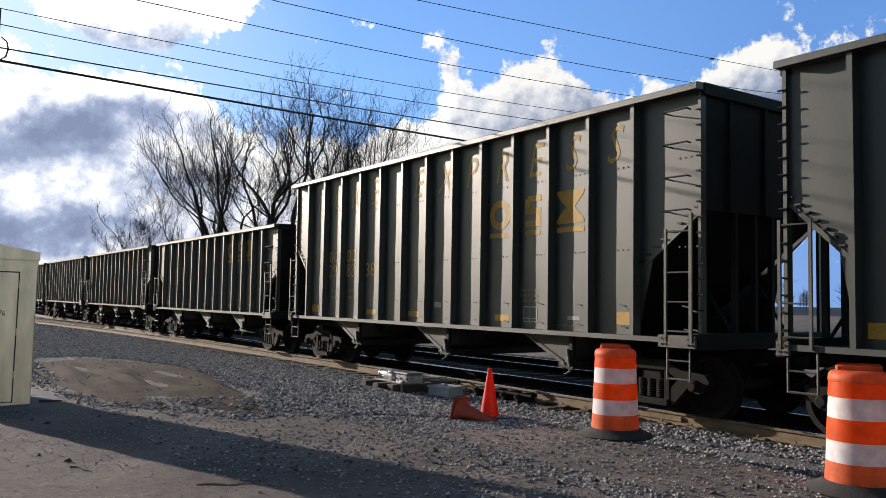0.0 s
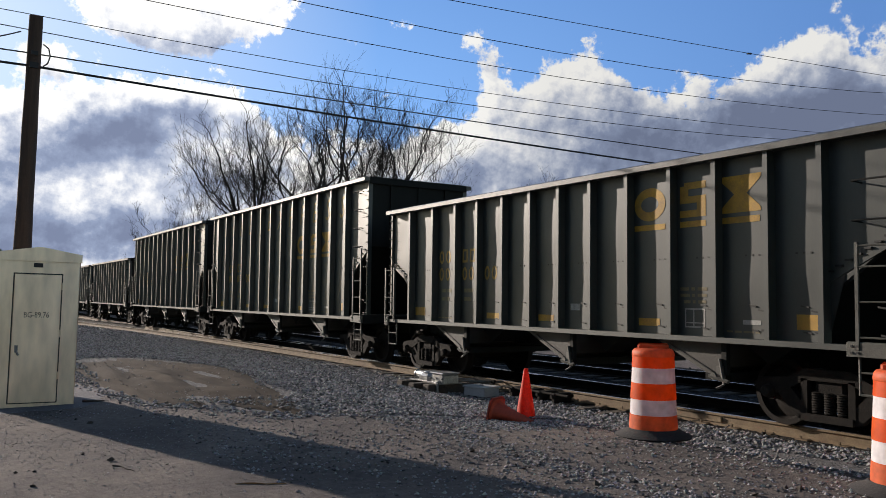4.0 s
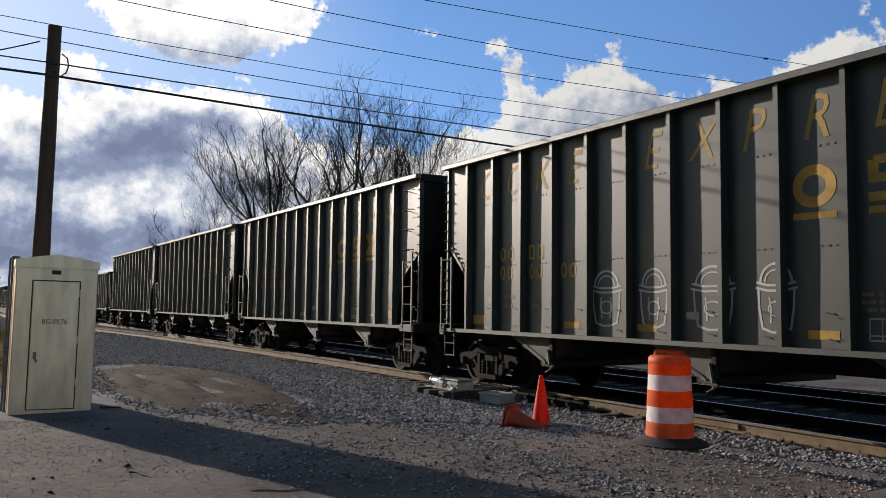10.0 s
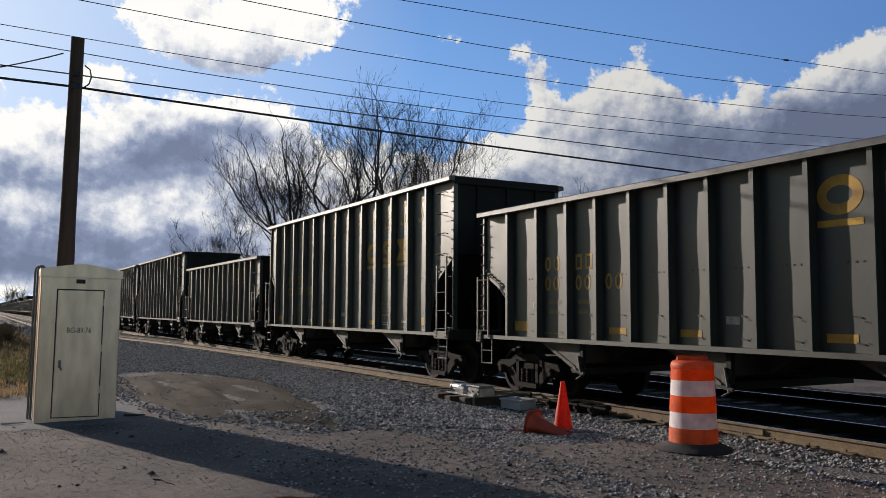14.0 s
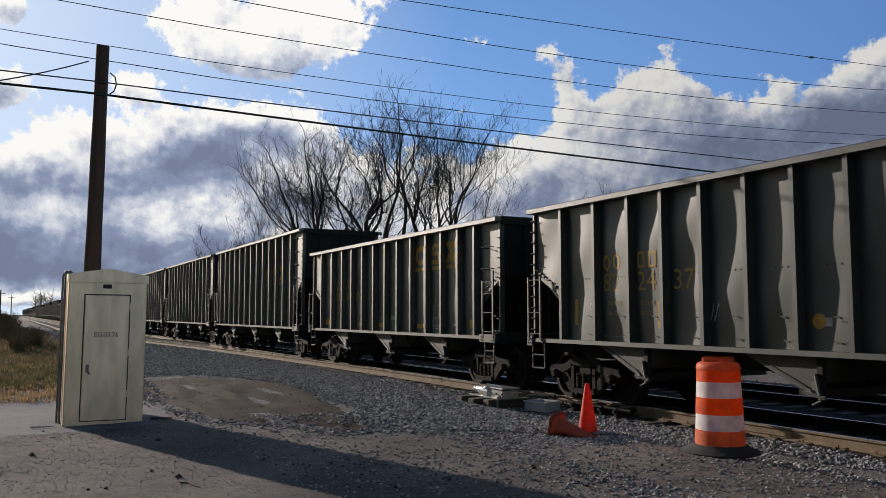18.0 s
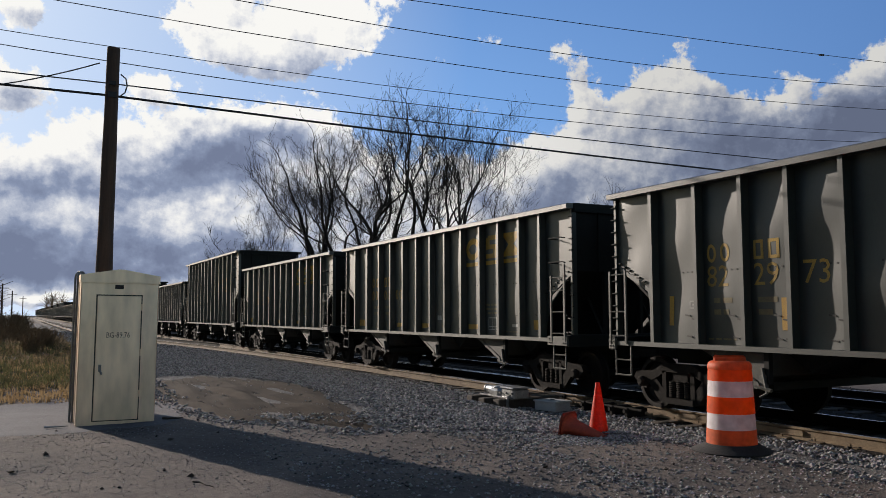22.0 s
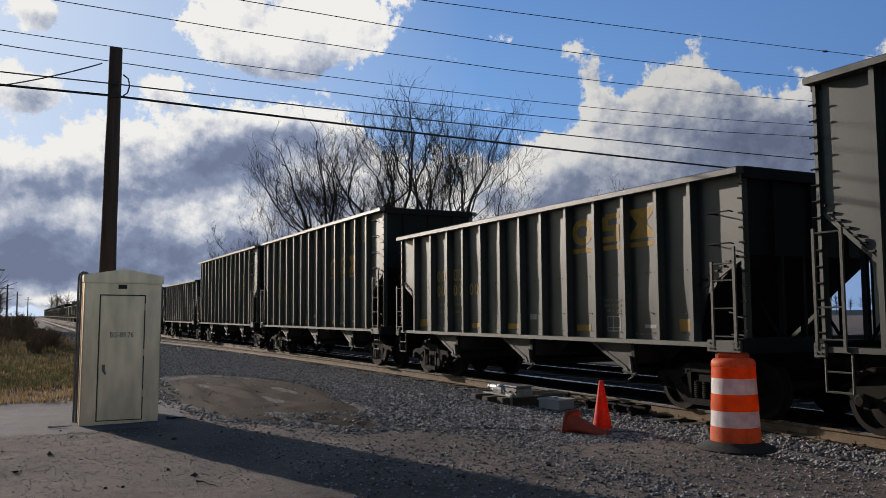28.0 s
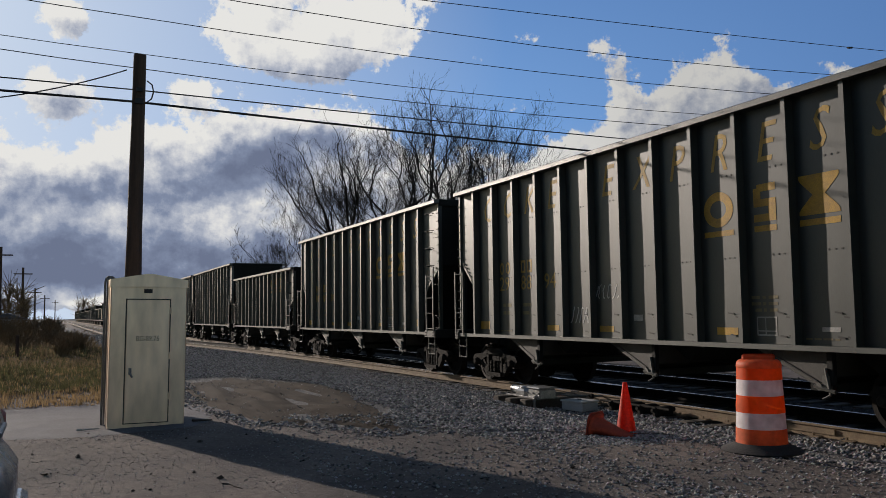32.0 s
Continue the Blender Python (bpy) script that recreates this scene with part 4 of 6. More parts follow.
    painted("stencil_frame", fr, M_WHT, car, kind)
    mark(P[q + 2] + 0.36, P[q + 2] + 0.64, 1.31, 1.37, M_WHT)
    mark(P[6] + 0.2, P[6] + 0.44, 1.44, 1.55, M_WHT)
    words = MB()
    for zz, spans in ((1.58, ((0.16, 0.28), (0.32, 0.37), (0.42, 0.56))), (1.67, ((0.1, 0.27), (0.31, 0.36), (0.41, 0.57))), (1.76, ((0.1, 0.25), (0.3, 0.36), (0.41, 0.58)))):
        for a, b in spans:
            sheet_rect(words, P[q + 1] + a, P[q + 1] + b, zz, zz + 0.045)
    tagged(painted("stencil_text", words, M_STENCIL, car, kind), kind="stuff")
    words = MB()
    for a, b in ((0.1, 0.2), (0.23, 0.34), (0.37, 0.52), (0.55, 0.62)):
        sheet_rect(words, P[1] + a, P[1] + b, 1.2, 1.225)
        sheet_rect(words, P[q + 2] + a, P[q + 2] + b, 1.2, 1.225)
    tagged(painted("stencil_text", words, M_STENCIL, car, kind), kind="stuff")
    tab = MB()
    a, za = P[1] - 0.26, 1.66
    for r in ((a, a + 0.17, za, za + 0.018), (a, a + 0.17, za + 0.1, za + 0.12), (a, a + 0.018, za, za + 0.12), (a + 0.152, a + 0.17, za, za + 0.12), (a + 0.05, a + 0.13, za + 0.045, za + 0.075)):
        sheet_rect(tab, *r)
    painted("stencil_tab", tab, M_WHT, car, kind)
    # three yellow shapes over bars
    zb, zt = (2.72, 3.4) if tall else (2.66, 3.3)
    if kind == "raised":
        zb, zt = 2.5, 3.25
    (c0, c1), (s0, s1), (w0, w1) = SHAPES[kind]
    cz, hz = (zb + 0.14 + zt) / 2, (zt - zb - 0.14) / 2
    c = MB()
    ring(c, (c0 + c1) / 2, cz, (c1 - c0) / 2, hz, 0.135)
    painted("emblem", c, M_YEL, car, kind)
    x0 = s0
    painted("emblem", sheet_cells([(s1 - s0) * k / 6 for k in range(7)], [zb + 0.14 + (zt - zb - 0.14) * k / 10 for k in range(11)], x0,
                                  "######", "######", "....##", "....##", "######", "######", "##....", "##....", "######", ".#####"), M_YEL, car, kind)
    x0 = (w0 + w1) / 2 - 0.3
    h = MB()
    for k in range(13):
        v = abs(k / 6 - 1)
        half = 0.32 if v > 0.7 else 0.1 + 0.2 * v / 0.7
        h.v += [(x0 + 0.3 + f * half, 0, zb + 0.14 + (zt - zb - 0.14) * k / 12) for f in (-1, -0.5, 0, 0.5, 1)]
    h.f = [(5 * k + i, 5 * k + i + 1, 5 * k + i + 6, 5 * k + i + 5) for k in range(12) for i in range(4)]
    painted("emblem", h, M_YEL, car, kind)
    for a, b in SHAPES[kind]:
        mark(a, b, zb, zb + 0.085, M_YEL, "underline")
    if tall:
        for k, ch in enumerate("COKE EXPRESS"):
            if ch != " ":
                part("letter", lay(letters(ch, 0.82, M_YELDIM, 0.28, 0.8), kind, P[k] + 0.26, 3.72), None, car)
    # reporting marks as plain outlined shapes
    zr = 2.46 if tall else 2.34
    for j, (k, dx) in enumerate(((1, 0.12), (1, 0.38), (2, 0.12), (2, 0.38))):
        rm, x, w, h = MB(), P[k] + dx, 0.18, 0.27
        if j < 2:
            ring(rm, x + w / 2, zr + h / 2, w / 2, h / 2, 0.045)
        else:
            for r in ((x, x + w, zr, zr + 0.045), (x, x + w, zr + h - 0.045, zr + h), (x, x + 0.045, zr, zr + h), (x + w - 0.045, x + w, zr, zr + h)):
                sheet_rect(rm, *r)
        painted("reporting_mark", rm, M_YELDIM, car, kind)
    rv = MB()
    edges = posts + [L]
    for a, b in zip(edges, edges[1:]):
        for k in range(4):
            x = b - 0.1 - 0.1 * k
            for z in ((2.38, 3.62) if tall else (2.22,)):
                d = depth_at(kind, x, z)
                rv.box(x - 0.012, x + 0.012, d - 0.006, d + 0.006, z - 0.012, z + 0.012)
        # slanted black wedges draw small brackets together with their shadows
        for x, z in ((b - 0.12, 1.24), (b - 0.27, 1.24), (b - 0.16, 1.5), (b - 0.3, 1.56)):
            d = depth_at(kind, x, z)
            rv.prism([(x - 0.055, z + 0.016), (x - 0.055, z - 0.004), (x + 0.06, z - 0.022), (x + 0.055, z)], "y", d - 0.012, d + 0.008)
    # bolts along the cut corners, on the posts' feet and on the sill plates
    for (xa, za), (xb, zb2) in (((0.02, z0), (P[0], z1)), ((L - 0.02, z0), (P[-1], z1))):
        for k in range(8):
            x, z = xa + (xb - xa) * (k + 0.5) / 8, za + (zb2 - za) * (k + 0.5) / 8 + 0.09
            rv.box(x - 0.05, x + 0.035, SHEET - 0.035, SHEET + 0.005, z - 0.012, z + 0.012)
    for x in (0.03, 0.1, L - 0.55, L - 0.48, L - 0.1, L - 0.03):
        for z in (1.045, 1.12):
            rv.box(x - 0.012, x + 0.012, -0.062, -0.049, z - 0.012, z + 0.012)
    tagged(part("rivets", rv, M_BLKPAINT, car), kind="stuff")
    car["length"] = L
    return car


PROTO = {"T": hopper_car("tall"), "A": hopper_car("low"), "E": hopper_car("raised"), "B": hopper_car("dented")}
PITCH = {"T": 14.36, "A": 13.15, "B": 13.15, "E": 13.3}
ORDER = "TTAAABAATTAAAEEATTTTAAATATTABATTTBBAATAATATTATTAAATTATTA"
TAIL = "ATAAATTAATTAAATAATTAAATT"
NUMBERS = {1: "29 83 38", 2: "83 53 30", 5: "81 34 23", 11: "83 56 05", 12: "83 53 31", 13: "29 73 11", 14: "29 73 67", 19: "29 84 43", 20: "83 71 79", 21: "83 74 97", 27: "83 60 30",
           28: "82 24 37", 30: "29 84 17", 34: "82 29 73", 36: "83 55 75", 38: "83 31 57", 45: "29 81 49", 48: "83 55 34", 49: "83 75 38", 50: "29 88 94"}
KIND = {"T": "tall", "A": "low", "E": "raised", "B": "dented"}
LIMITS = {5: ("206800", "58200"), 11: ("230100", "55900"), 21: ("207800", "55200"), 48: ("207900", "55100")}
BARS, ROWS = {}, {}
for k, v in KIND.items():
    b = MB()
    for j in range(3):
        x, z = posts_of(v)[1 + j] + 0.12, 2.1 if k == "T" else 1.98
        for x in (x, x + 0.24):
            ring(b, x + 0.085, z + 0.135, 0.085, 0.135, 0.045)
    BARS[k] = bpy.data.meshes.new("car_number")
    BARS[k].from_pydata(b.v, [], b.f)
    BARS[k].materials.append(M_YELDIM)
    lay(BARS[k], v)
    b, P = MB(), posts_of(v)
    for z, (p, q) in ((1.74, (0.24, 0.6)), (1.57, (0.24, 0.52))):
        sheet_rect(b, P[1] + p, P[1] + p + 0.13, z, z + 0.075)
        sheet_rect(b, P[1] + p + 0.18, P[1] + q, z, z + 0.075)
        sheet_rect(b, P[2] + p - 0.06, P[2] + q - 0.1, z, z + 0.075)
    ROWS[k] = bpy.data.meshes.new("load_limit")
    ROWS[k].from_pydata(b.v, [], b.f)
    ROWS[k].materials.append(M_STENCIL)
    lay(ROWS[k], v)
TRAIN = []
used = set()
for i, k in enumerate(ORDER):
    if k in used:
        car = copy_thing(PROTO[k], pose(0, 8.95, 0))
    else:
        car = PROTO[k]
        used.add(k)
    TRAIN.append(car)
for i, car in enumerate(TRAIN):
    k = ORDER[i]
    L = car["length"]
    P = posts_of(KIND[k])
    zr = 2.1 if k == "T" else 1.98
    for j, pair in enumerate(NUMBERS.get(i, "").split()):
        part("car_number", lay(letters(pair, 0.45, M_YELDIM), KIND[k], P[1 + j] + 0.1, zr), None, car)
    if i not in NUMBERS:
        part("car_number", BARS[k], None, car)
    if i in LIMITS:
        for j, (a, b) in enumerate(zip(("LD LMT", "LT WT"), LIMITS[i])):
            part("load_limit", lay(letters(a, 0.125, M_YELDIM), KIND[k], P[1] + 0.24, 1.74 - 0.17 * j), None, car)
            part("load_limit", lay(letters(b, 0.125, M_YELDIM), KIND[k], P[2] + 0.16 + 0.04 * j, 1.74 - 0.17 * j), None, car)
    else:
        part("load_limit", ROWS[k], None, car)


def distant_car(tall):
    """A hopper car of the train's tail, which stays far off."""
    L, top = (13.14, 4.6) if tall else (11.92, 3.64)
    c = thing("hopper_car", "dark hopper car far back in the train", "hopper car", "train of hopper cars")
    posts = rows_of(L, 0.9, 1.16, 13 if tall else 12)
    for y in (0.19, WIDE - 0.2):
        part("side_sheet", MB().box(0, L, y - 0.06, y - 0.045, 1.6, top - 0.05).box(0.9, L - 1.16, y - 0.06, y - 0.045, 1.1, 1.6), M_CAR, c)
    pm = MB().box(-0.035, 0.035, 0.012, 0.19, 1.1, top - 0.06).mesh("side_post", M_CAR)
    for x in posts[::2]:
        part("side_post", pm, None, c, at=pose(x, 0, 0))
    part("top_chord", MB().box(0, L, -0.03, 0.16, top - 0.13, top), M_RIM, c)
    part("end_sheet", MB().box(0, 0.05, 0.2, WIDE - 0.2, 2.2, top - 0.02).box(L - 0.05, L, 0.2, WIDE - 0.2, 2.2, top - 0.02), M_CARBLK, c)
    part("underframe", MB().box(-0.5, L + 0.5, 1.3, 1.8, 0.7, 1.1).box(0, L, 0.0, WIDE, 1.03, 1.18), M_CARBLK, c)
    for x in (1.15, L - 1.15):
        part("truck", MB().box(x - 1.2, x + 1.2, 0.5, 2.6, 0.1, 0.75), M_TRUCK, c)
    return c


FAR_PROTO = {"T": distant_car(True), "A": distant_car(False)}
seen_tail = set()
for k in TAIL:
    if k in seen_tail:
        TRAIN.append(copy_thing(FAR_PROTO[k], pose(0, 8.95, 0)))
    else:
        TRAIN.append(FAR_PROTO[k])
        seen_tail.add(k)


# ---------------------------------------------------------------- paint sprayed on the cars
def spray(name, base, seed_hue=0.0):
    return mat(name, base, 0.6, 0, tuple(c * 0.7 for c in base), 5, 0.5)


M_SPRAYC, M_SPRAYG, M_SPRAYL = spray("cream_spray_paint", (0.6, 0.57, 0.47)), spray("olive_spray_paint", (0.36, 0.35, 0.24)), spray("pale_blue_spray_paint", (0.36, 0.42, 0.6))
M_SPRAYW, M_SPRAYB, M_RUSTY, M_GRIME = spray("white_spray_paint", (0.62, 0.63, 0.62)), spray("blue_spray_paint", (0.08, 0.16, 0.42)), mat("bare_rusty_steel", (0.58, 0.41, 0.31), 0.65, 0.1, (0.38, 0.24, 0.16), 2.2, 0.9), spray("pale_grey_spray", (0.33, 0.33, 0.3))


def kind_of(car):
    return KIND[ORDER[TRAIN.index(car)]]


def scrawl(car, x0, x1, z0, z1, material, seed, strokes=9, w=0.03, label="sprayed scrawl"):
    """Looping strokes of spray paint that spell nothing."""
    r = random.Random(seed)
    mb = MB()
    for i in range(strokes):
        cx = x0 + (x1 - x0) * (i + 0.5) / strokes
        a0, turns = r.uniform(0, 6.28), r.uniform(2.2, 4.8)
        rx, rz = (x1 - x0) / strokes * 0.62, (z1 - z0) / 2
        last = None
        for k in range(13):
            a = a0 + turns * k / 12
            p = (cx + rx * math.cos(a) * (0.6 + 0.4 * r.random()), (z0 + z1) / 2 + rz * math.sin(a * 1.2))
            if last:
                d = Vector((p[0] - last[0], p[1] - last[1]))
                if d.length > 1e-3:
                    nrm = Vector((-d.y, d.x)).normalized() * w / 2
                    mb.add([(last[0] - nrm.x, 0.1, last[1] - nrm.y), (p[0] - nrm.x, 0.1, p[1] - nrm.y), (p[0] + nrm.x, 0.1, p[1] + nrm.y), (last[0] + nrm.x, 0.1, last[1] + nrm.y)], [(0, 1, 2, 3)])
            last = p
    tagged(painted("graffiti", mb, material, car, kind_of(car), label), kind="stuff")


def line_art(car, pts, w, material=None, lift=0.0, label="white sprayed outline"):
    """One sprayed line along points x, z on the side of a car."""
    mb = MB()
    for i, (x, z) in enumerate(pts):
        a, b = Vector(pts[max(0, i - 1)]), Vector(pts[min(len(pts) - 1, i + 1)])
        d = (b - a).normalized() * w / 2
        mb.v += [(x + d.y, 0, z - d.x), (x - d.y, 0, z + d.x)]
    mb.f = [(2 * i, 2 * i + 2, 2 * i + 3, 2 * i + 1) for i in range(len(pts) - 1)]
    painted("graffiti", mb, material or M_SPRAYW, car, kind_of(car), label).location.y = -lift


def blob(car, cx, cz, rx, rz, material, seed, y=0.103, name="graffiti", label=""):
    mb, n = MB(), 30
    mb.v.append((cx, 0, cz))
    for t in (0.35, 0.7, 1.0):
        for i in range(n):
            a = 2 * math.pi * i / n
            w = 1 + 0.3 * noise.noise((math.cos(a) * 1.6, math.sin(a) * 1.6, seed)) + 0.14 * noise.noise((math.cos(a) * 5, math.sin(a) * 5, seed))
            mb.v.append((cx + rx * w * t * math.cos(a), 0, cz + rz * w * t * math.sin(a)))
    mb.f = [(0, 1 + i, 1 + (i + 1) % n) for i in range(n)]
    for r in (0, 1):
        a, b = 1 + r * n, 1 + (r + 1) * n
        mb.f += [(a + i, b + i, b + (i + 1) % n, a + (i + 1) % n) for i in range(n)]
    ob = painted(name, mb, material, car, kind_of(car), label)
    ob.location.y = (y - 0.103)


g = TRAIN[21]
P = posts_of(kind_of(g))
for k in range(4, 10):
    fill = sheet_rect(MB(), P[k] + 0.055, P[k + 1] - 0.055, 1.17, 2.36 + 0.04 * (k % 2))
    painted("graffiti", fill, M_SPRAYC if k % 3 else M_SPRAYG, g, kind_of(g), "panel filled with cream spray paint")
    x, w = P[k], P[k + 1] - P[k]
    line_art(g, [(x + 0.06, 2.43), (x + w * 0.5, 2.45), (x + w - 0.06, 2.44)], 0.09, M_SPRAYB, 0.004, "broad blue sprayed line")
    bend = [(x + w * (0.32 + 0.24 * math.sin(2.4 * u + k)), 2.3 - 1.05 * u) for u in [i / 12 for i in range(13)]]
    line_art(g, bend, 0.05, M_BLKPAINT, 0.004, "black sprayed curve")
    line_art(g, [(a + 0.26, z + 0.03) for a, z in bend], 0.035, M_BLKPAINT, 0.004, "black sprayed curve")
    if k in (5, 7, 9):
        blob(g, x + w * 0.3, 1.95, 0.13, 0.32, M_SPRAYB, 13 + k, 0.097, label="block of blue spray paint")
line_art(g, [(P[3] + 0.42 + 0.27 * math.cos(u), 1.5 + 0.24 * math.sin(u)) for u in [2 * math.pi * i / 18 for i in range(19)]], 0.05, M_SPRAYL, 0.0, "pale blue sprayed ring")
for k in range(4):
    line_art(g, [(P[3] + 0.26 + 0.1 * k, 1.33), (P[3] + 0.25 + 0.1 * k, 1.5), (P[3] + 0.27 + 0.1 * k, 1.66)], 0.03, M_SPRAYL, 0.004, "pale blue sprayed stripe")
scrawl(g, 1.15, 1.5, 1.45, 2.05, M_SPRAYB, 5, 3, 0.05)
scrawl(g, 2.1, 2.6, 1.28, 1.56, M_SPRAYB, 6, 4, 0.04)
scrawl(g, 3.0, 3.5, 1.28, 1.5, M_GRIME, 7, 4, 0.022)
for x, z, rx, rz, seed in ((0.36, 3.42, 0.3, 0.52, 4), (0.66, 2.76, 0.24, 0.34, 8), (1.5, 2.15, 0.3, 0.5, 11)):
    blob(TRAIN[30], x, z, rx, rz, M_RUSTY, seed, 0.103, "rust_patch", "patch of bare rusty steel where paint has peeled")
scrawl(TRAIN[50], 5.5, 6.3, 1.85, 2.1, M_SPRAYW, 9, 6, 0.022)
scrawl(TRAIN[50], 4.7, 5.4, 1.4, 1.7, M_SPRAYW, 10, 5, 0.025)
for k, (a, b) in enumerate(((4.6, 5.3), (5.7, 6.3), (6.75, 7.5), (7.85, 8.45))):
    c, w = (a + b) / 2, (b - a) / 2
    half = [math.pi * i / 14 for i in range(15)]
    line_art(TRAIN[16], [(c + w * 0.8 * math.cos(u), 1.93 + 0.26 * math.sin(u)) for u in half], 0.035)
    line_art(TRAIN[16], [(c + w * 0.55 * math.cos(u), 1.95 + 0.16 * math.sin(u)) for u in half], 0.022)
    for z, e in ((1.93, 1.0), (1.86, 1.06)):
        line_art(TRAIN[16], [(c - w * e, z + 0.02), (c - w * 0.4, z - 0.02), (c + w * 0.4, z - 0.02), (c + w * e, z + 0.02)], 0.032)
    line_art(TRAIN[16], [(c - w * 0.9, 1.86), (c - w * 0.86, 1.6), (c - w * 0.7, 1.34)], 0.034)
    line_art(TRAIN[16], [(c + w * 0.9, 1.86), (c + w * 0.86, 1.6), (c + w * 0.7, 1.34)], 0.034)
    line_art(TRAIN[16], [(c - w * 0.7, 1.35), (c - w * 0.2, 1.3), (c + w * 0.3, 1.31), (c + w * 0.7, 1.36)], 0.034)
    for f in (-0.35, 0.3):
        line_art(TRAIN[16], [(c + w * f, 1.76), (c + w * (f + 0.03 * k), 1.6), (c + w * f * 0.8, 1.42)], 0.026)
    line_art(TRAIN[16], [(c + 0.4 * w * math.cos(u), 1.6 + 0.1 * math.sin(u)) for u in [2 * math.pi * i / 14 for i in range(15)]], 0.022)
scrawl(TRAIN[46], 5.2, 5.6, 1.35, 1.7, M_SPRAYB, 12, 3, 0.03)
scrawl(TRAIN[14], 7.6, 8.3, 1.4, 2.1, M_SPRAYW, 13, 3, 0.03)
scrawl(TRAIN[40], 4.6, 6.4, 1.5, 2.0, M_GRIME, 15, 8, 0.02)
blob(TRAIN[49], 8.1, 1.45, 0.4, 0.28, M_GRIME, 16, label="pale grey sprayed patch")
scrawl(TRAIN[3], 7.0, 8.2, 1.35, 1.8, M_SPRAYW, 18, 5, 0.02)
scrawl(TRAIN[28], 4.4, 4.7, 1.5, 1.75, M_SPRAYW, 19, 3, 0.015)


# ---------------------------------------------------------------- things beside the track
def signal_cabinet():
    """A gabled aluminium signal case with one door, standing on its own feet."""
    c = thing("signal_cabinet", "tall gabled aluminium signal cabinet with a locked door", "cabinet", at=pose(-13.0, 0.73, 0, -0.7, 0, 0))
    W, D, H = 1.08, 0.8, 2.1
    body = MB().cbox(-D, 0, 0, W, 0.0, H, 0.012)
    part("body", body, M_CAB, c, smooth=True)
    part("plinth", MB().box(-D + 0.03, -0.03, 0.03, W - 0.03, -0.05, 0.03), M_CONC, c)
    roof = MB().prism([(-0.014, H - 0.015), (W + 0.014, H - 0.015), (W + 0.014, H + 0.085), (W / 2 + 0.03, H + 0.175), (W / 2 - 0.03, H + 0.175), (-0.014, H + 0.085)], "x", -D - 0.03, 0.02)
    part("roof", roof, M_CAB, c, "shallow gabled roof with a drip edge")
    part("drip_edge", MB().box(0.0, 0.027, -0.018, W + 0.018, H - 0.03, H - 0.016), M_CAB, c)
    d = MB().cbox(0.002, 0.02, 0.225, 0.835, 0.075, 1.885, 0.006)
    door = part("door", d, M_CAB, c, "plain hinged door")
    gap = MB()
    for q in ((0.21, 0.225, 0.06, 1.9), (0.835, 0.85, 0.06, 1.9), (0.21, 0.85, 0.06, 0.075), (0.21, 0.85, 1.885, 1.9)):
        gap.box(0.001, 0.006, q[0], q[1], q[2], q[3])
    part("door_gap", gap, M_BLKPAINT, door)
    for z in (0.45, 1.05, 1.72):
        part("hinge", MB().tube((0.025, 0.845, z - 0.05), (0.025, 0.845, z + 0.05), 0.012, n=8), M_CAB, door)
    part("lock", MB().box(0.02, 0.05, 0.27, 0.31, 0.78, 0.88).tube((0.05, 0.29, 0.8), (0.06, 0.32, 0.74), 0.014, n=8), M_STEEL, door, "padlocked hasp")
    part("vent", MB().box(0.0, 0.012, 0.46, 0.58, 1.985, 2.045), M_BLKPAINT, c, "dark louvred vent")
    t = letters("BG-89.76", 0.115, M_BLKPAINT, 0, 0.75)
    part("lettering", t, None, c, at=pose(0.022, 0.36, 1.27, 0, 0, 90))
    pipe = MB()
    for y in (-0.055, -0.02):
        pts = [(-0.5, y, 0.0), (-0.5, y, 2.16), (-0.5, y + 0.015, 2.22), (-0.5, y + 0.05, 2.25), (-0.5, y + 0.09, 2.22), (-0.5, y + 0.1, 2.05)]
        for a, b in zip(pts, pts[1:]):
            pipe.tube(a, b, 0.016, n=8)
    part("conduit", pipe, M_STEEL, c, "bent conduit pipes beside the case")


signal_cabinet()


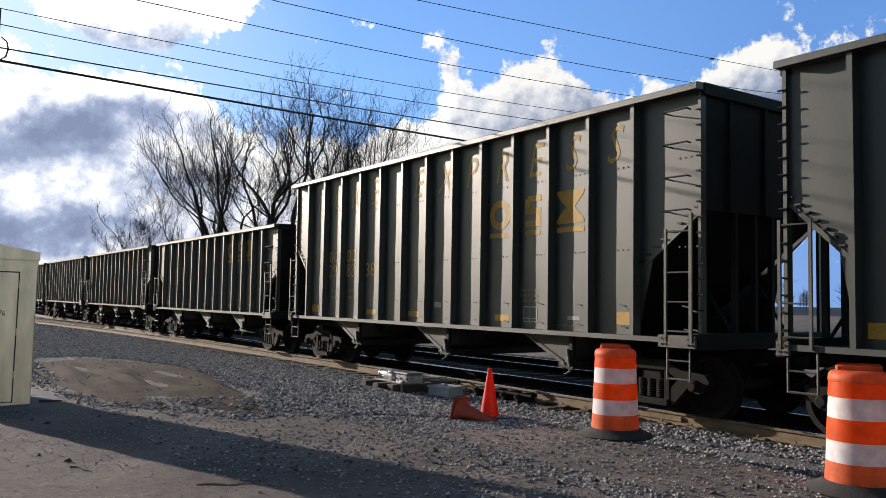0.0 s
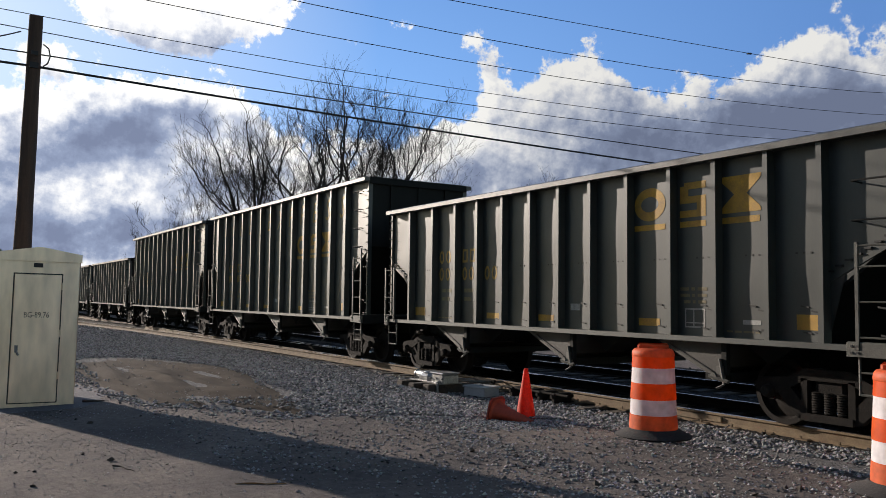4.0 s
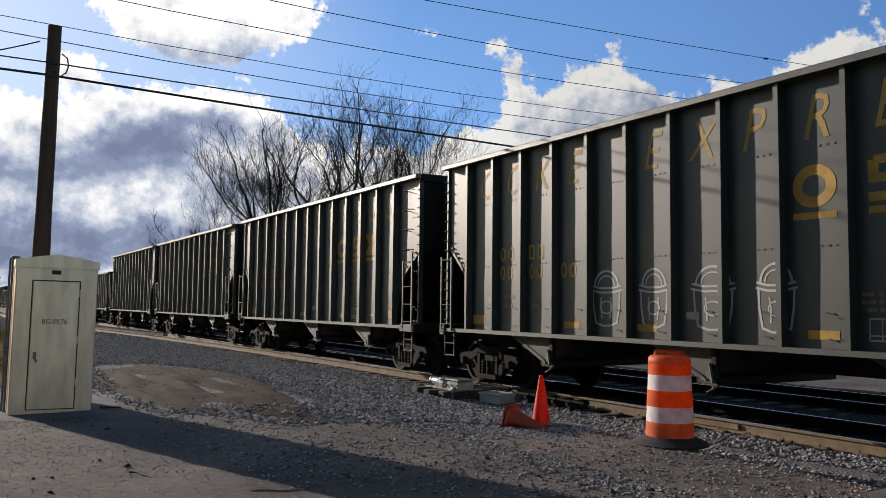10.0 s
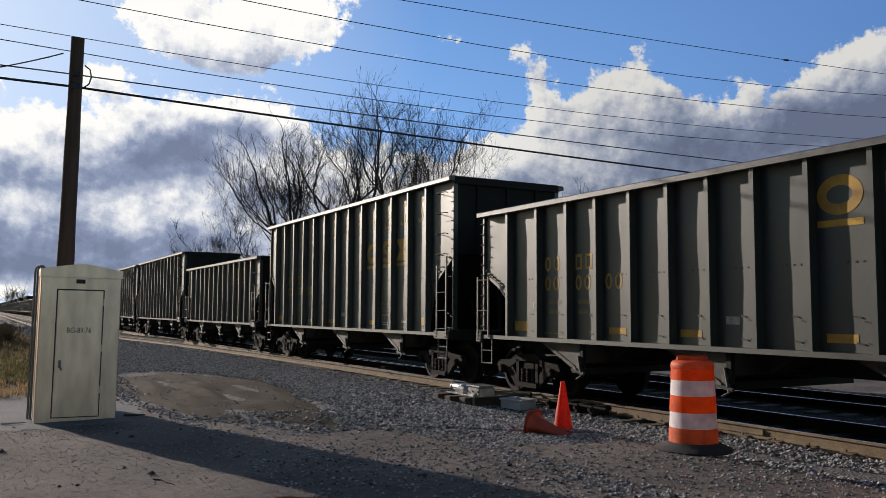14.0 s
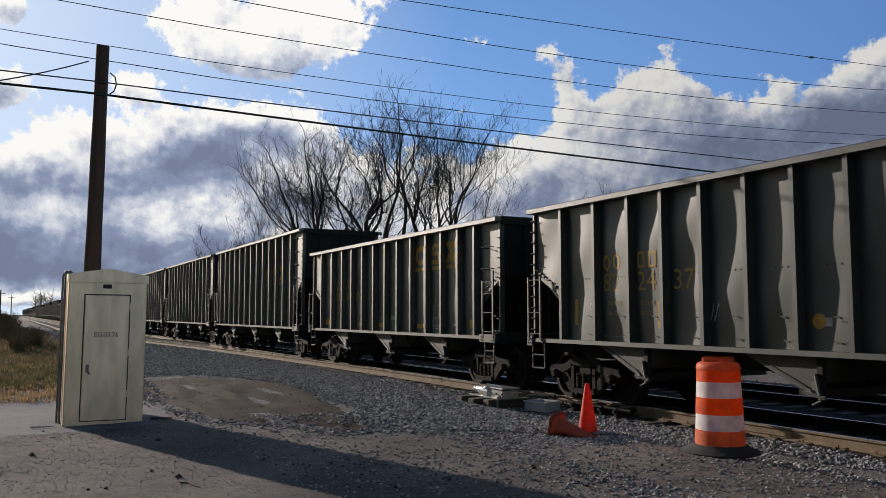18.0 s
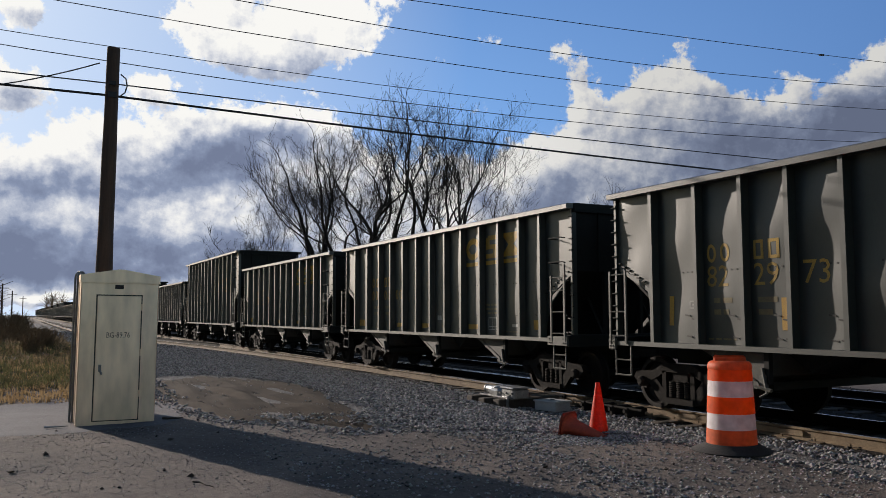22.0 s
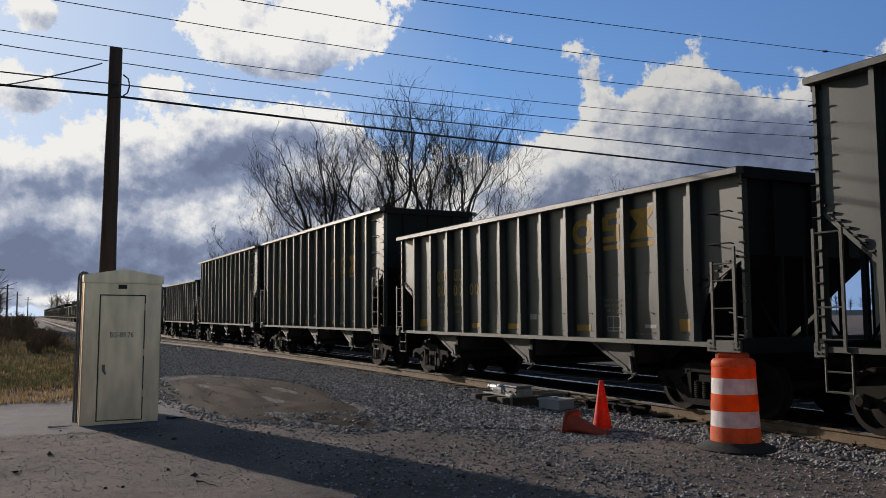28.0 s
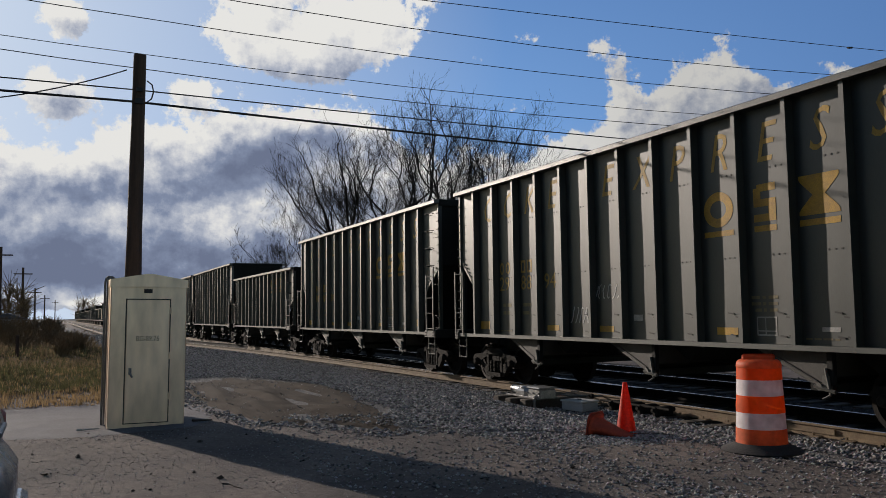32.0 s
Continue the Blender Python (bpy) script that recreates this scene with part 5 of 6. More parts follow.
def traffic_drum(at):
    """A hollow plastic barrel: stepped bands, a domed top and a carrying handle with a slot."""
    t = thing("traffic_drum", "orange plastic traffic drum with white reflective bands on a rubber base", "traffic drum", "traffic drums", at=at)
    part("rubber_base", MB().lathe([(0.001, 0.0), (0.44, 0.0), (0.45, 0.02), (0.41, 0.04), (0.33, 0.075), (0.3, 0.1), (0.288, 0.1), (0.288, 0.02), (0.001, 0.02)], n=48), M_RUBBER, t, "black rubber ring base", True)
    bands = [(0.06, 0.265, M_ORANGEDULL), (0.265, 0.445, M_REFL), (0.445, 0.635, M_ORANGE), (0.635, 0.815, M_REFL), (0.815, 0.945, M_ORANGE)]
    for a, b, m in bands:
        ra, rb = 0.287 - 0.045 * a, 0.287 - 0.045 * b
        d = 0.003 if m == M_REFL else 0.0
        part("band", MB().lathe([(ra - d, a + 0.001), (ra - d, a + 0.018), (rb - d, b - 0.018), (rb - d, b - 0.001)], n=48), m, t, "", True)
    part("top", MB().lathe([(0.2445, 0.945), (0.249, 0.955), (0.247, 0.985), (0.24, 1.012), (0.222, 1.032), (0.19, 1.042), (0.001, 1.046)], n=48), M_ORANGEDULL, t, "rounded dusty orange top", True)
    rise = MB()
    for y in (-0.062, 0.062):
        rise.cbox(-0.18, 0.18, y - 0.024, y + 0.024, 1.03, 1.1, 0.02)
    for x in (-0.14, 0.14):
        rise.cbox(x - 0.035, x + 0.035, -0.06, 0.06, 1.03, 1.098, 0.02)
    part("handle", rise, M_ORANGEDULL, t, "", True)
    # Slot floor coloured black for the shade inside the handle.
    part("handle_recess", MB().cbox(-0.106, 0.106, -0.041, 0.041, 1.04, 1.054, 0.004), M_BLKPAINT, t)
    return t


traffic_drum(pose(-7.05, 7.36, 0.0, 0, 0, 44))
traffic_drum(pose(-3.88, 7.05, 0.0, 0, 0, 25))


def cone_shell(height, foot, tip, dented):
    """A thin cone with a flared foot; a dented one is squashed and creased."""
    mb = MB().lathe([(foot + 0.035, 0.018), (foot + 0.012, 0.03)] + [(foot + (tip - foot) * k / 8, 0.045 + (height - 0.045) * k / 8) for k in range(9)] + [(tip * 0.6, height), (tip * 0.55, height - 0.02)], n=32)
    if dented:
        out = []
        for x, y, z in mb.v:
            f = 1 - 0.3 * math.sin(math.pi * min(1, z / height)) - 0.15 * noise.noise((x * 9, y * 9, z * 5))
            out.append((x * (1.12 + 0.1 * noise.noise((y * 6, z * 6, 1))), y * f, z))
        mb.v = out
    return mb


def traffic_cones():
    """A bright cone standing up, and a fallen dull one lying against it with its base on edge."""
    c = thing("traffic_cone", "bright orange traffic cone standing on gravel", "traffic cone", "traffic cones", at=pose(-8.93, 6.9, -0.03))
    part("cone", cone_shell(0.70, 0.135, 0.028, False), M_CONE, c, "", True)
    part("base", MB().cbox(-0.2, 0.2, -0.2, 0.2, -0.01, 0.025, 0.02), M_CONEBASE, c)
    axis = Vector((0.88, 0.36, -0.22)).normalized()
    side = Vector((0, 0, 1)).cross(axis).normalized()
    m = Matrix((side, axis.cross(side), axis)).transposed().to_4x4()
    m.translation = FALLEN
    b = thing("traffic_cone", "dull red crumpled traffic cone lying on its side", "traffic cone", "traffic cones", at=m)
    foot = MB().cbox(-0.19, 0.19, -0.18, 0.17, -0.012, 0.02, 0.05)
    foot.v = [(x, y, z + 0.35 * x * x - 0.25 * y * abs(y)) for x, y, z in foot.v]
    part("base", foot, M_CONEBASE, b)
    part("cone", cone_shell(0.56, 0.14, 0.05, True), M_CONEFADED, b, "", True)


FALLEN = (-9.06, 6.5, 0.12)
traffic_cones()


def switch_machine():
    s = thing("switch_machine", "silver point machine bolted across three timber tie ends beside the rail", "switch machine", at=pose(-13.6, 8.3, 0.0))
    for x, y in ((-0.6, -0.45), (-0.05, -0.5), (0.28, -0.37)):
        part("tie_end", MB().cbox(x - 0.11, x + 0.11, y, 1.0, -0.2, 0.0, 0.014), M_TIE, s, "weathered timber tie end")
    part("bed_plate", MB().cbox(-0.72, 0.5, -0.16, 0.3, 0.0, 0.025, 0.008), M_STEEL, s)
    part("gear_case", MB().cbox(-0.42, 0.0, -0.14, 0.2, 0.025, 0.17, 0.06), M_SILVER, s, "bright domed gear case")
    part("gear_lid", MB().lathe([(0.14, 0.16), (0.15, 0.175), (0.13, 0.2), (0.05, 0.21), (0.001, 0.21)], "z", (-0.2, 0.03, 0), 20), M_SILVER, s, "", True)
    part("motor", MB().tube((-0.7, 0.03, 0.11), (-0.42, 0.03, 0.11), 0.075, n=18), M_SILVER, s, "", True)
    part("motor_cap", MB().lathe([(0.001, -0.74), (0.06, -0.74), (0.085, -0.72), (0.085, -0.68), (0.001, -0.68)], "z", n=16), M_STEEL, s, "", True, at=Matrix(((0, 0, 1, 0), (0, 1, 0, 0.03), (-1, 0, 0, 0.11), (0, 0, 0, 1))))
    case = part("circuit_case", MB().cbox(0.08, 0.52, -0.14, 0.22, 0.02, 0.19, 0.03), M_SILVER, s, "bright steel circuit case")
    part("lid", MB().cbox(0.06, 0.54, -0.16, 0.24, 0.19, 0.215, 0.012), M_SILVER, case)
    for x in (0.1, 0.3, 0.5):
        part("bolt", MB().tube((x, -0.175, 0.1), (x, -0.13, 0.1), 0.018, n=8), M_STEEL, case)
    part("conduit", MB().tube((0.42, -0.2, -0.16), (0.42, -0.2, 0.02), 0.03, n=8).tube((0.42, -0.2, 0.02), (0.42, -0.1, 0.06), 0.03, n=8), M_STEEL, s)
    for x in (-0.2, 0.3):
        part("throw_rod", MB().tube((x, 0.2, 0.05), (x, 1.5, -0.04), 0.02, n=8), M_STEEL, s)
    part("rod_bracket", MB().box(-0.3, 0.4, 1.1, 1.15, -0.06, 0.03), M_TRUCK, s)
    j = thing("junction_box", "low pale concrete junction box with a flat lid", "junction box", at=pose(-12.62, 8.72, -0.17, 0, 0, 10))
    part("box", MB().cbox(-0.27, 0.27, -0.2, 0.2, 0, 0.15, 0.015), M_BUILD, j)
    part("lid", MB().cbox(-0.29, 0.29, -0.22, 0.22, 0.15, 0.18, 0.01), M_BUILD, j)
    part("lifting_eye", MB().tube((-0.05, 0, 0.19), (0.05, 0, 0.19), 0.012, n=6), M_STEEL, j)
    k = thing("switch_gear", "rusty rod and bracket assembly beside the rail", "switch gear", at=pose(-11.6, 9.3, -0.2))
    for x in (-0.75, -0.35, 0.05, 0.45):
        part("bracket", MB().cbox(x - 0.05, x + 0.05, -0.1, 0.3, 0.02, 0.19, 0.02).tube((x, -0.14, 0.13), (x, 0.35, 0.13), 0.035, n=8), M_TRUCK, k)
    part("rod", MB().tube((-1.1, -0.05, 0.17), (0.8, -0.05, 0.17), 0.022, n=8), M_TRUCK, k)


switch_machine()

# ---------------------------------------------------------------- poles and wires
POLE = (-15.81, 1.25)


def utility_pole(at, height, r, label, group="utility poles"):
    p = thing("utility_pole", label, "utility pole", group, at=at)
    mb = MB()
    n = 14
    mb.lathe([(r * (1.25 - 0.4 * k / 10) * (1 + 0.03 * math.sin(k * 2.1)), height * k / 10) for k in range(11)] + [(0.001, height + 0.01)], n=n)
    part("shaft", mb, M_POLE, p, "", True)
    return p


pole = utility_pole(pose(POLE[0], POLE[1], -0.2, -0.85, -0.4, 0), 6.68, 0.13, "brown leaning wooden utility pole with cable fittings")
loop = MB()
pts = [(0.066, 0.132, 6.189), (0.066, 0.224, 6.123), (0.066, 0.251, 5.991), (0.066, 0.218, 5.859), (0.066, 0.145, 5.793)]
for a, b in zip(pts, pts[1:]):
    loop.tube(a, b, 0.013, n=6)
part("cable_loop", loop, M_WIRE, pole, "black looped cable tail")
part("clamp", MB().box(0.08, 0.145, -0.07, 0.07, 5.73, 5.83), M_WIRE, pole)
part("clamp", MB().box(0.08, 0.145, -0.055, 0.055, 5.96, 6.03), M_WIRE, pole)


def wire(name, a, b, r, sag=0.0, label="thin black overhead wire"):
    mb, n = MB(), 24
    pts = [Vector(a).lerp(Vector(b), i / n) - Vector((0, 0, sag * 4 * (i / n) * (1 - i / n))) for i in range(n + 1)]
    ring_at = [(math.cos(2 * math.pi * k / 5) * r, math.sin(2 * math.pi * k / 5) * r) for k in range(5)]
    mb.v = [(p.x + c, p.y, p.z + s) for p in pts for c, s in ring_at]
    mb.f = [(i * 5 + k, i * 5 + (k + 1) % 5, (i + 1) * 5 + (k + 1) % 5, (i + 1) * 5 + k) for i in range(n) for k in range(5)]
    return solid(name, mb, M_WIRE, label, "wire", "overhead wires", smooth=True)


wire("cable", (-15.84, -26.4, 6.22), (-15.84, 1.254, 5.586), 0.023, 0.23, "thick black overhead cable")
wire("cable", (-15.84, 1.254, 5.586), (-15.84, 46.2, 5.758), 0.023, 0.3, "thick black overhead cable")
wire("cable", (-15.84, -26.4, 6.418), (-15.84, 1.254, 5.811), 0.013, 0.2)
wire("cable", (-15.84, 1.254, 5.811), (-15.84, 46.2, 6.616), 0.013, 0.3)
for a, b, sag, r in ((7.488, 11.531, 0.796, 0.0092), (10.517, 13.338, 4.053, 0.0092), (9.488, 11.962, 3.482, 0.0086), (8.507, 10.816, 3.099, 0.0073), (8.878, 11.165, 3.806, 0.0086)):
    wire("cable", (-15.84, -26.4, a), (-15.84, 52.8, b), r, sag)
wire("cable", (-15.84, 1.122, 6.167), (-17.16, -3.96, 5.494), 0.013, 0.33, "slack black service cable at the pole")
tagged(solid("wire_splice", MB().tube((-15.84, 20.546, 9.103), (-15.84, 20.726, 9.127), 0.03, n=8), M_WIRE, "small dark splice sitting on an overhead wire", "wire splice", smooth=True))


# ---------------------------------------------------------------- trees
def bare_tree(name, at, height, seed, width=1.0, trunk=0.2, label="tall bare winter tree with dark upright limbs", lean=(0.0, 0.0), forks=7):
    """A tapered trunk that forks again and again into rising crooked limbs, with fine side twigs and no leaves."""
    rnd = random.Random(seed)
    t = thing(name, label, "tree", "bare trees", at=at)
    wood, twigs = MB(), MB()

    def limb(mb, pts, radii, sides):
        o = len(mb.v)
        for p, r in zip(pts, radii):
            mb.v += [(p.x + math.cos(2 * math.pi * k / sides) * r, p.y + math.sin(2 * math.pi * k / sides) * r, p.z) for k in range(sides)]
        for i in range(len(pts) - 1):
            mb.f += [(o + i * sides + k, o + i * sides + (k + 1) % sides, o + (i + 1) * sides + (k + 1) % sides, o + (i + 1) * sides + k) for k in range(sides)]

    def turned(d, spread):
        a = rnd.uniform(0, 6.283)
        u = d.orthogonal().normalized()
        return (d * math.cos(spread) + (u * math.cos(a) + d.cross(u) * math.sin(a)) * math.sin(spread)).normalized()

    def twig(p, d, r, length):
        pts, radii = [p], [r]
        for i in range(4):
            d = (d + Vector((rnd.gauss(0, 0.22), rnd.gauss(0, 0.22), rnd.gauss(0.05, 0.18)))).normalized()
            pts.append(pts[-1] + d * length / 4)
            radii.append(max(0.010, r * (1 - 0.2 * (i + 1))))
            if i < 3 and rnd.random() < 0.5:
                q = turned(d, rnd.uniform(0.5, 1.1))
                limb(twigs, [pts[-1], pts[-1] + q * length * 0.22, pts[-1] + (q + Vector((0, 0, 0.3))) * length * 0.36], [radii[-1] * 0.7, 0.011, 0.008], 3)
        limb(twigs, pts, radii, 3)

    def grow(p, d, r, level, length):
        n = 5 if level < 3 else 4
        pts, radii = [p], [r]
        wob = 0.05 if level == 0 else 0.12 + 0.02 * level
        for i in range(n):
            d = (d + Vector((rnd.gauss(0, wob), rnd.gauss(0, wob), 0.05 + rnd.gauss(0, wob * 0.4)))).normalized()
            pts.append(pts[-1] + d * length / n)
            radii.append(max(0.015, r * (1 - 0.2 * (i + 1) / n)))
            if level >= 2 and rnd.random() < 0.55:
                twig(pts[-1], turned(d, rnd.uniform(0.5, 1.2)), max(0.015, radii[-1] * 0.35), height * rnd.uniform(0.05, 0.1))
        limb(wood if level < 5 else twigs, pts, radii, (9, 7, 6, 5, 4, 3, 3, 3)[level])
        if level + 1 >= forks:
            return
        main = rnd.uniform(0.08, 0.3)
        grow(pts[-1], turned(d, main), radii[-1] * 0.86, level + 1, length * rnd.uniform(0.74, 0.9))
        for _ in range(1 + (rnd.random() < 0.28)):
            grow(pts[-1], turned(d, rnd.uniform(0.45, 0.95)), radii[-1] * rnd.uniform(0.5, 0.75), level + 1, length * rnd.uniform(0.55, 0.85))
    grow(Vector((0, 0, 0)), Vector((rnd.gauss(0, 0.05), rnd.gauss(0, 0.05), 1)).normalized(), trunk, 0, height * 0.25)
    k = height / max(v[2] for v in twigs.v)
    w = k * width
    for mb in (wood, twigs):
        mb.v = [(x * w + lean[0] * max(0, z) * k, y * w + lean[1] * max(0, z) * k, z * k) for x, y, z in mb.v]
    part("trunk", wood, M_BARK, t)
    part("crown", twigs, M_BARK, t, "fine bare twigs")
    return t


def polar(turn, dist, z=0.0):
    return pose(-dist * math.cos(radians(turn)), dist * math.sin(radians(turn)), z)


for k, (turn, dist, rise, wd, lean) in enumerate(((16.8, 76, 7.6, 0.9, -0.02), (18.7, 72, 12.3, 1.0, -0.07), (19.3, 75, 13.0, 1.0, -0.02), (20.2, 70, 13.2, 1.05, -0.03), (21.6, 74, 14.2, 1.05, 0.0), (22.9, 72, 15.2, 1.05, 0.0), (24.2, 75, 15.6, 1.0, -0.03), (25.4, 70, 16.0, 1.0, 0.0), (26.6, 73, 15.7, 0.95, 0.02), (27.8, 74, 15.2, 0.8, 0.03), (28.7, 71, 14.6, 0.8, 0.04), (29.3, 78, 9.6, 0.9, 0.2), (14.6, 86, 6.4, 1.0, -0.06), (13.2, 88, 5.0, 1.0, 0.0), (22.2, 78, 13.2, 1.2, 0.0), (18.0, 80, 9.6, 0.9, -0.03))):
    away = (math.sin(radians(turn)) * lean, math.cos(radians(turn)) * lean)
    bare_tree("tree", polar(turn, dist), 1.6 + dist * math.tan(radians(rise)), 10 + k, wd, 0.32 if rise > 9 else 0.17, lean=away)
for k, (turn, dist, hgt) in enumerate(((12.5, 125, 8.5), (11, 130, 8), (13.6, 120, 9.5), (39.9, 85, 15.2), (38.4, 88, 12.6), (41.4, 88, 13.0))):
    bare_tree("tree", polar(turn, dist), hgt, 40 + k, 0.8, 0.12, "slender bare winter tree beyond the tracks", forks=6)


# ---------------------------------------------------------------- track bed
def stones(name, label, spots, lo, hi, material=None, flat=0.7):
    """Loose angular stones, each a skewed eight-sided lump, resting on the ground."""
    rng = np.random.default_rng(len(spots))
    n = len(spots)
    base = np.array([(1, 0, 0), (0, 1, 0), (-1, 0, 0), (0, -1, 0), (0.15, 0.1, 1), (0, 0, -0.6)], float)
    v = np.repeat(base[None], n, 0) * rng.uniform(0.65, 1.3, (n, 6, 3))
    size = rng.uniform(lo, hi, n)
    turn = rng.uniform(0, 6.283, n)
    c, s = np.cos(turn), np.sin(turn)
    x = v[:, :, 0] * c[:, None] - v[:, :, 1] * s[:, None]
    y = v[:, :, 0] * s[:, None] + v[:, :, 1] * c[:, None]
    z = v[:, :, 2] * flat
    tilt = rng.uniform(-0.5, 0.5, n)[:, None]
    x, z = x * np.cos(tilt) - z * np.sin(tilt), x * np.sin(tilt) + z * np.cos(tilt)
    P = np.stack([x, y, z], 2) * size[:, None, None]
    P += np.array(spots)[:, None, :]
    P[:, :, 2] += size[:, None] * 0.25
    tri = np.array([(0, 1, 4), (1, 2, 4), (2, 3, 4), (3, 0, 4), (1, 0, 5), (2, 1, 5), (3, 2, 5), (0, 3, 5)])
    F = (tri[None] + (np.arange(n) * 6)[:, None, None]).reshape(-1, 3)
    me = bpy.data.meshes.new(name)
    me.from_pydata(P.reshape(-1, 3).tolist(), [], F.tolist())
    me.materials.append(material or M_STONE)
    return tagged(new(name, me), label, "gravel", kind="stuff")


def scatter(n, x0, x1, y0, y1, keep, seed, skew=1.0):
    """Spots on the ground between two lines, thinned by keep(x, y)."""
    rnd = random.Random(seed)
    out = []
    while len(out) < n:
        x = x1 - (x1 - x0) * rnd.random() ** skew
        y = rnd.uniform(y0, y1)
        if rnd.random() < keep(x, y):
            out.append((x, y, ground_height(x, y) + ((0.045 if in_dirt(x, y) < 1.2 else 0.024) if bed_edge(x) + 0.3 < y < 9.4 - offset(x) else 0.0)))
    return out


def bed(x, y):
    o = offset(x)
    d = in_dirt(x, y)
    if d < 1.15:
        return max(0.03, (d - 0.7) / 0.45) ** 2
    top = 9.02 - o if x > -12.2 else 9.4 - o
    return 1.0 if bed_edge(x) < y < top else (0.5 if y > 9.4 - o else max(0.0, 1 - (bed_edge(x) - y) / 0.4))


def in_dirt(x, y):
    return ((x + 16.5) / 5.3) ** 2 + ((y - 4.0) / 1.45) ** 2 + 0.5 * noise.noise((x * 0.45, y * 0.8, 7))


def loose(x, y):
    """Where loose gravel lies on the yard."""
    if in_dirt(x, y) < 1.05:
        return 0.03
    if x > -8.2 and y > 5.5:
        return 0.16
    a = 0.5 + 0.9 * noise.noise((x * 0.35, y * 0.5, 2))
    bank = 1.0 if y > 5.2 - offset(x) and x < -7.5 else 0.35
    return max(0.04, min(1, a * bank + (0.35 if y > 5 else 0)))


stones("ballast", "coarse grey ballast stones along the track", scatter(46000, -36, 3, 1.9, 9.5, bed, 1, 1.35), 0.017, 0.038)
stones("ballast", "coarse grey ballast stones along the far siding", scatter(12000, -95, -34, -1.0, 9.5, bed, 2, 1.3), 0.035, 0.075)
stones("gravel", "loose grey gravel on packed earth", scatter(26000, -30, -3, 2.5, 7.6, loose, 3, 1.7), 0.008, 0.026)
stones("gravel", "small clods and pebbles on packed earth", scatter(14000, -14, -3.5, -1.2, 7.2, lambda x, y: max(0.15, 0.5 + 0.7 * noise.noise((x * 0.5, y * 0.5, 9))), 4, 0.9), 0.004, 0.012, None, 0.55)
stones("gravel", "scattered larger clods on packed earth", scatter(70, -13, -4, -1, 6.5, lambda x, y: 1.0, 5), 0.018, 0.042, M_CLOD)
stones("gravel", "pale crushed stone spilled round the traffic cones", scatter(2600, -10.6, -7.7, 5.7, 7.6, lambda x, y: max(0, 1 - ((x + 9.2) / 1.4) ** 2 - ((y - 6.6) / 0.85) ** 2), 8), 0.008, 0.022, M_PALESTONE)
stones("ballast", "ballast between the rails, darkened for the train's shade", scatter(13000, -30, 4, 9.5, 17.5, lambda x, y: 1.0, 6, 1.2), 0.02, 0.05, M_STONEDARK)

TIES = [MB().cbox(-0.115, 0.115, 0, 2.75, -0.18, 0.0, 0.012).mesh("tie", M_TIE), MB().cbox(-0.12, 0.11, -0.06, 2.7, -0.18, -0.008, 0.02).mesh("tie", M_TIE), MB().cbox(-0.11, 0.12, 0.05, 2.8, -0.18, 0.006, 0.015).mesh("tie", M_TIE)]
LONG_TIES = {}
rnd = random.Random(12)


def tie(parent, x, y0, y1):
    if y1 - y0 < 2.9:
        me = rnd.choice(TIES)
    else:
        key = round((y1 - y0) * 4)
        if key not in LONG_TIES:
            LONG_TIES[key] = MB().cbox(-0.115, 0.115, 0, key / 4, -0.18, 0.0, 0.012).mesh("tie", M_TIE)
        me = LONG_TIES[key]
    part("tie", me, None, parent, at=pose(x, y0, -0.172, 0, rnd.uniform(-0.6, 0.6), rnd.uniform(-1.2, 1.2)))


x = 2.0
while x > -52:
    o = offset(x)
    near = 9.13 - o + rnd.uniform(-0.08, 0.08)
    if -13.9 < x < -12.6:
        near -= 0.3
    tie(main_track, x, near, 11.87)
    x -= 0.54
joined, sj = MB(), MB()
while x > -230:
    joined.box(x - 0.11, x + 0.11, 9.13, 11.87, -0.34, -0.172)
    sj.box(x - 0.11, x + 0.11, 9.0 - offset(x), 11.6 - offset(x), -0.34, -0.176)
    x -= 0.6
tagged(part("distant_ties", joined, M_TIE, main_track), kind="stuff")
tagged(part("distant_ties", sj, M_TIE, siding), kind="stuff")
x = 2.0
while x > -40:
    tie(second_track, x, 13.08, 15.82)
    x -= 0.56
# plates and spikes under the near rail
plate = MB().box(-0.09, 0.09, -0.16, 0.16, -0.175, -0.155).box(-0.06, -0.035, -0.11, -0.085, -0.155, -0.12).box(0.035, 0.06, 0.085, 0.11, -0.155, -0.12).mesh("tie_plate", M_RAIL)
x = 2.0
while x > -34:
    part("tie_plate", plate, None, main_track, at=pose(x, NEAR_RAIL, 0.004))
    x -= 0.54
part("joint_bar", MB().box(-8.9, -8.0, NEAR_RAIL - 0.045, NEAR_RAIL - 0.014, -0.125, -0.05), M_RAIL, main_track, "bolted joint bar")


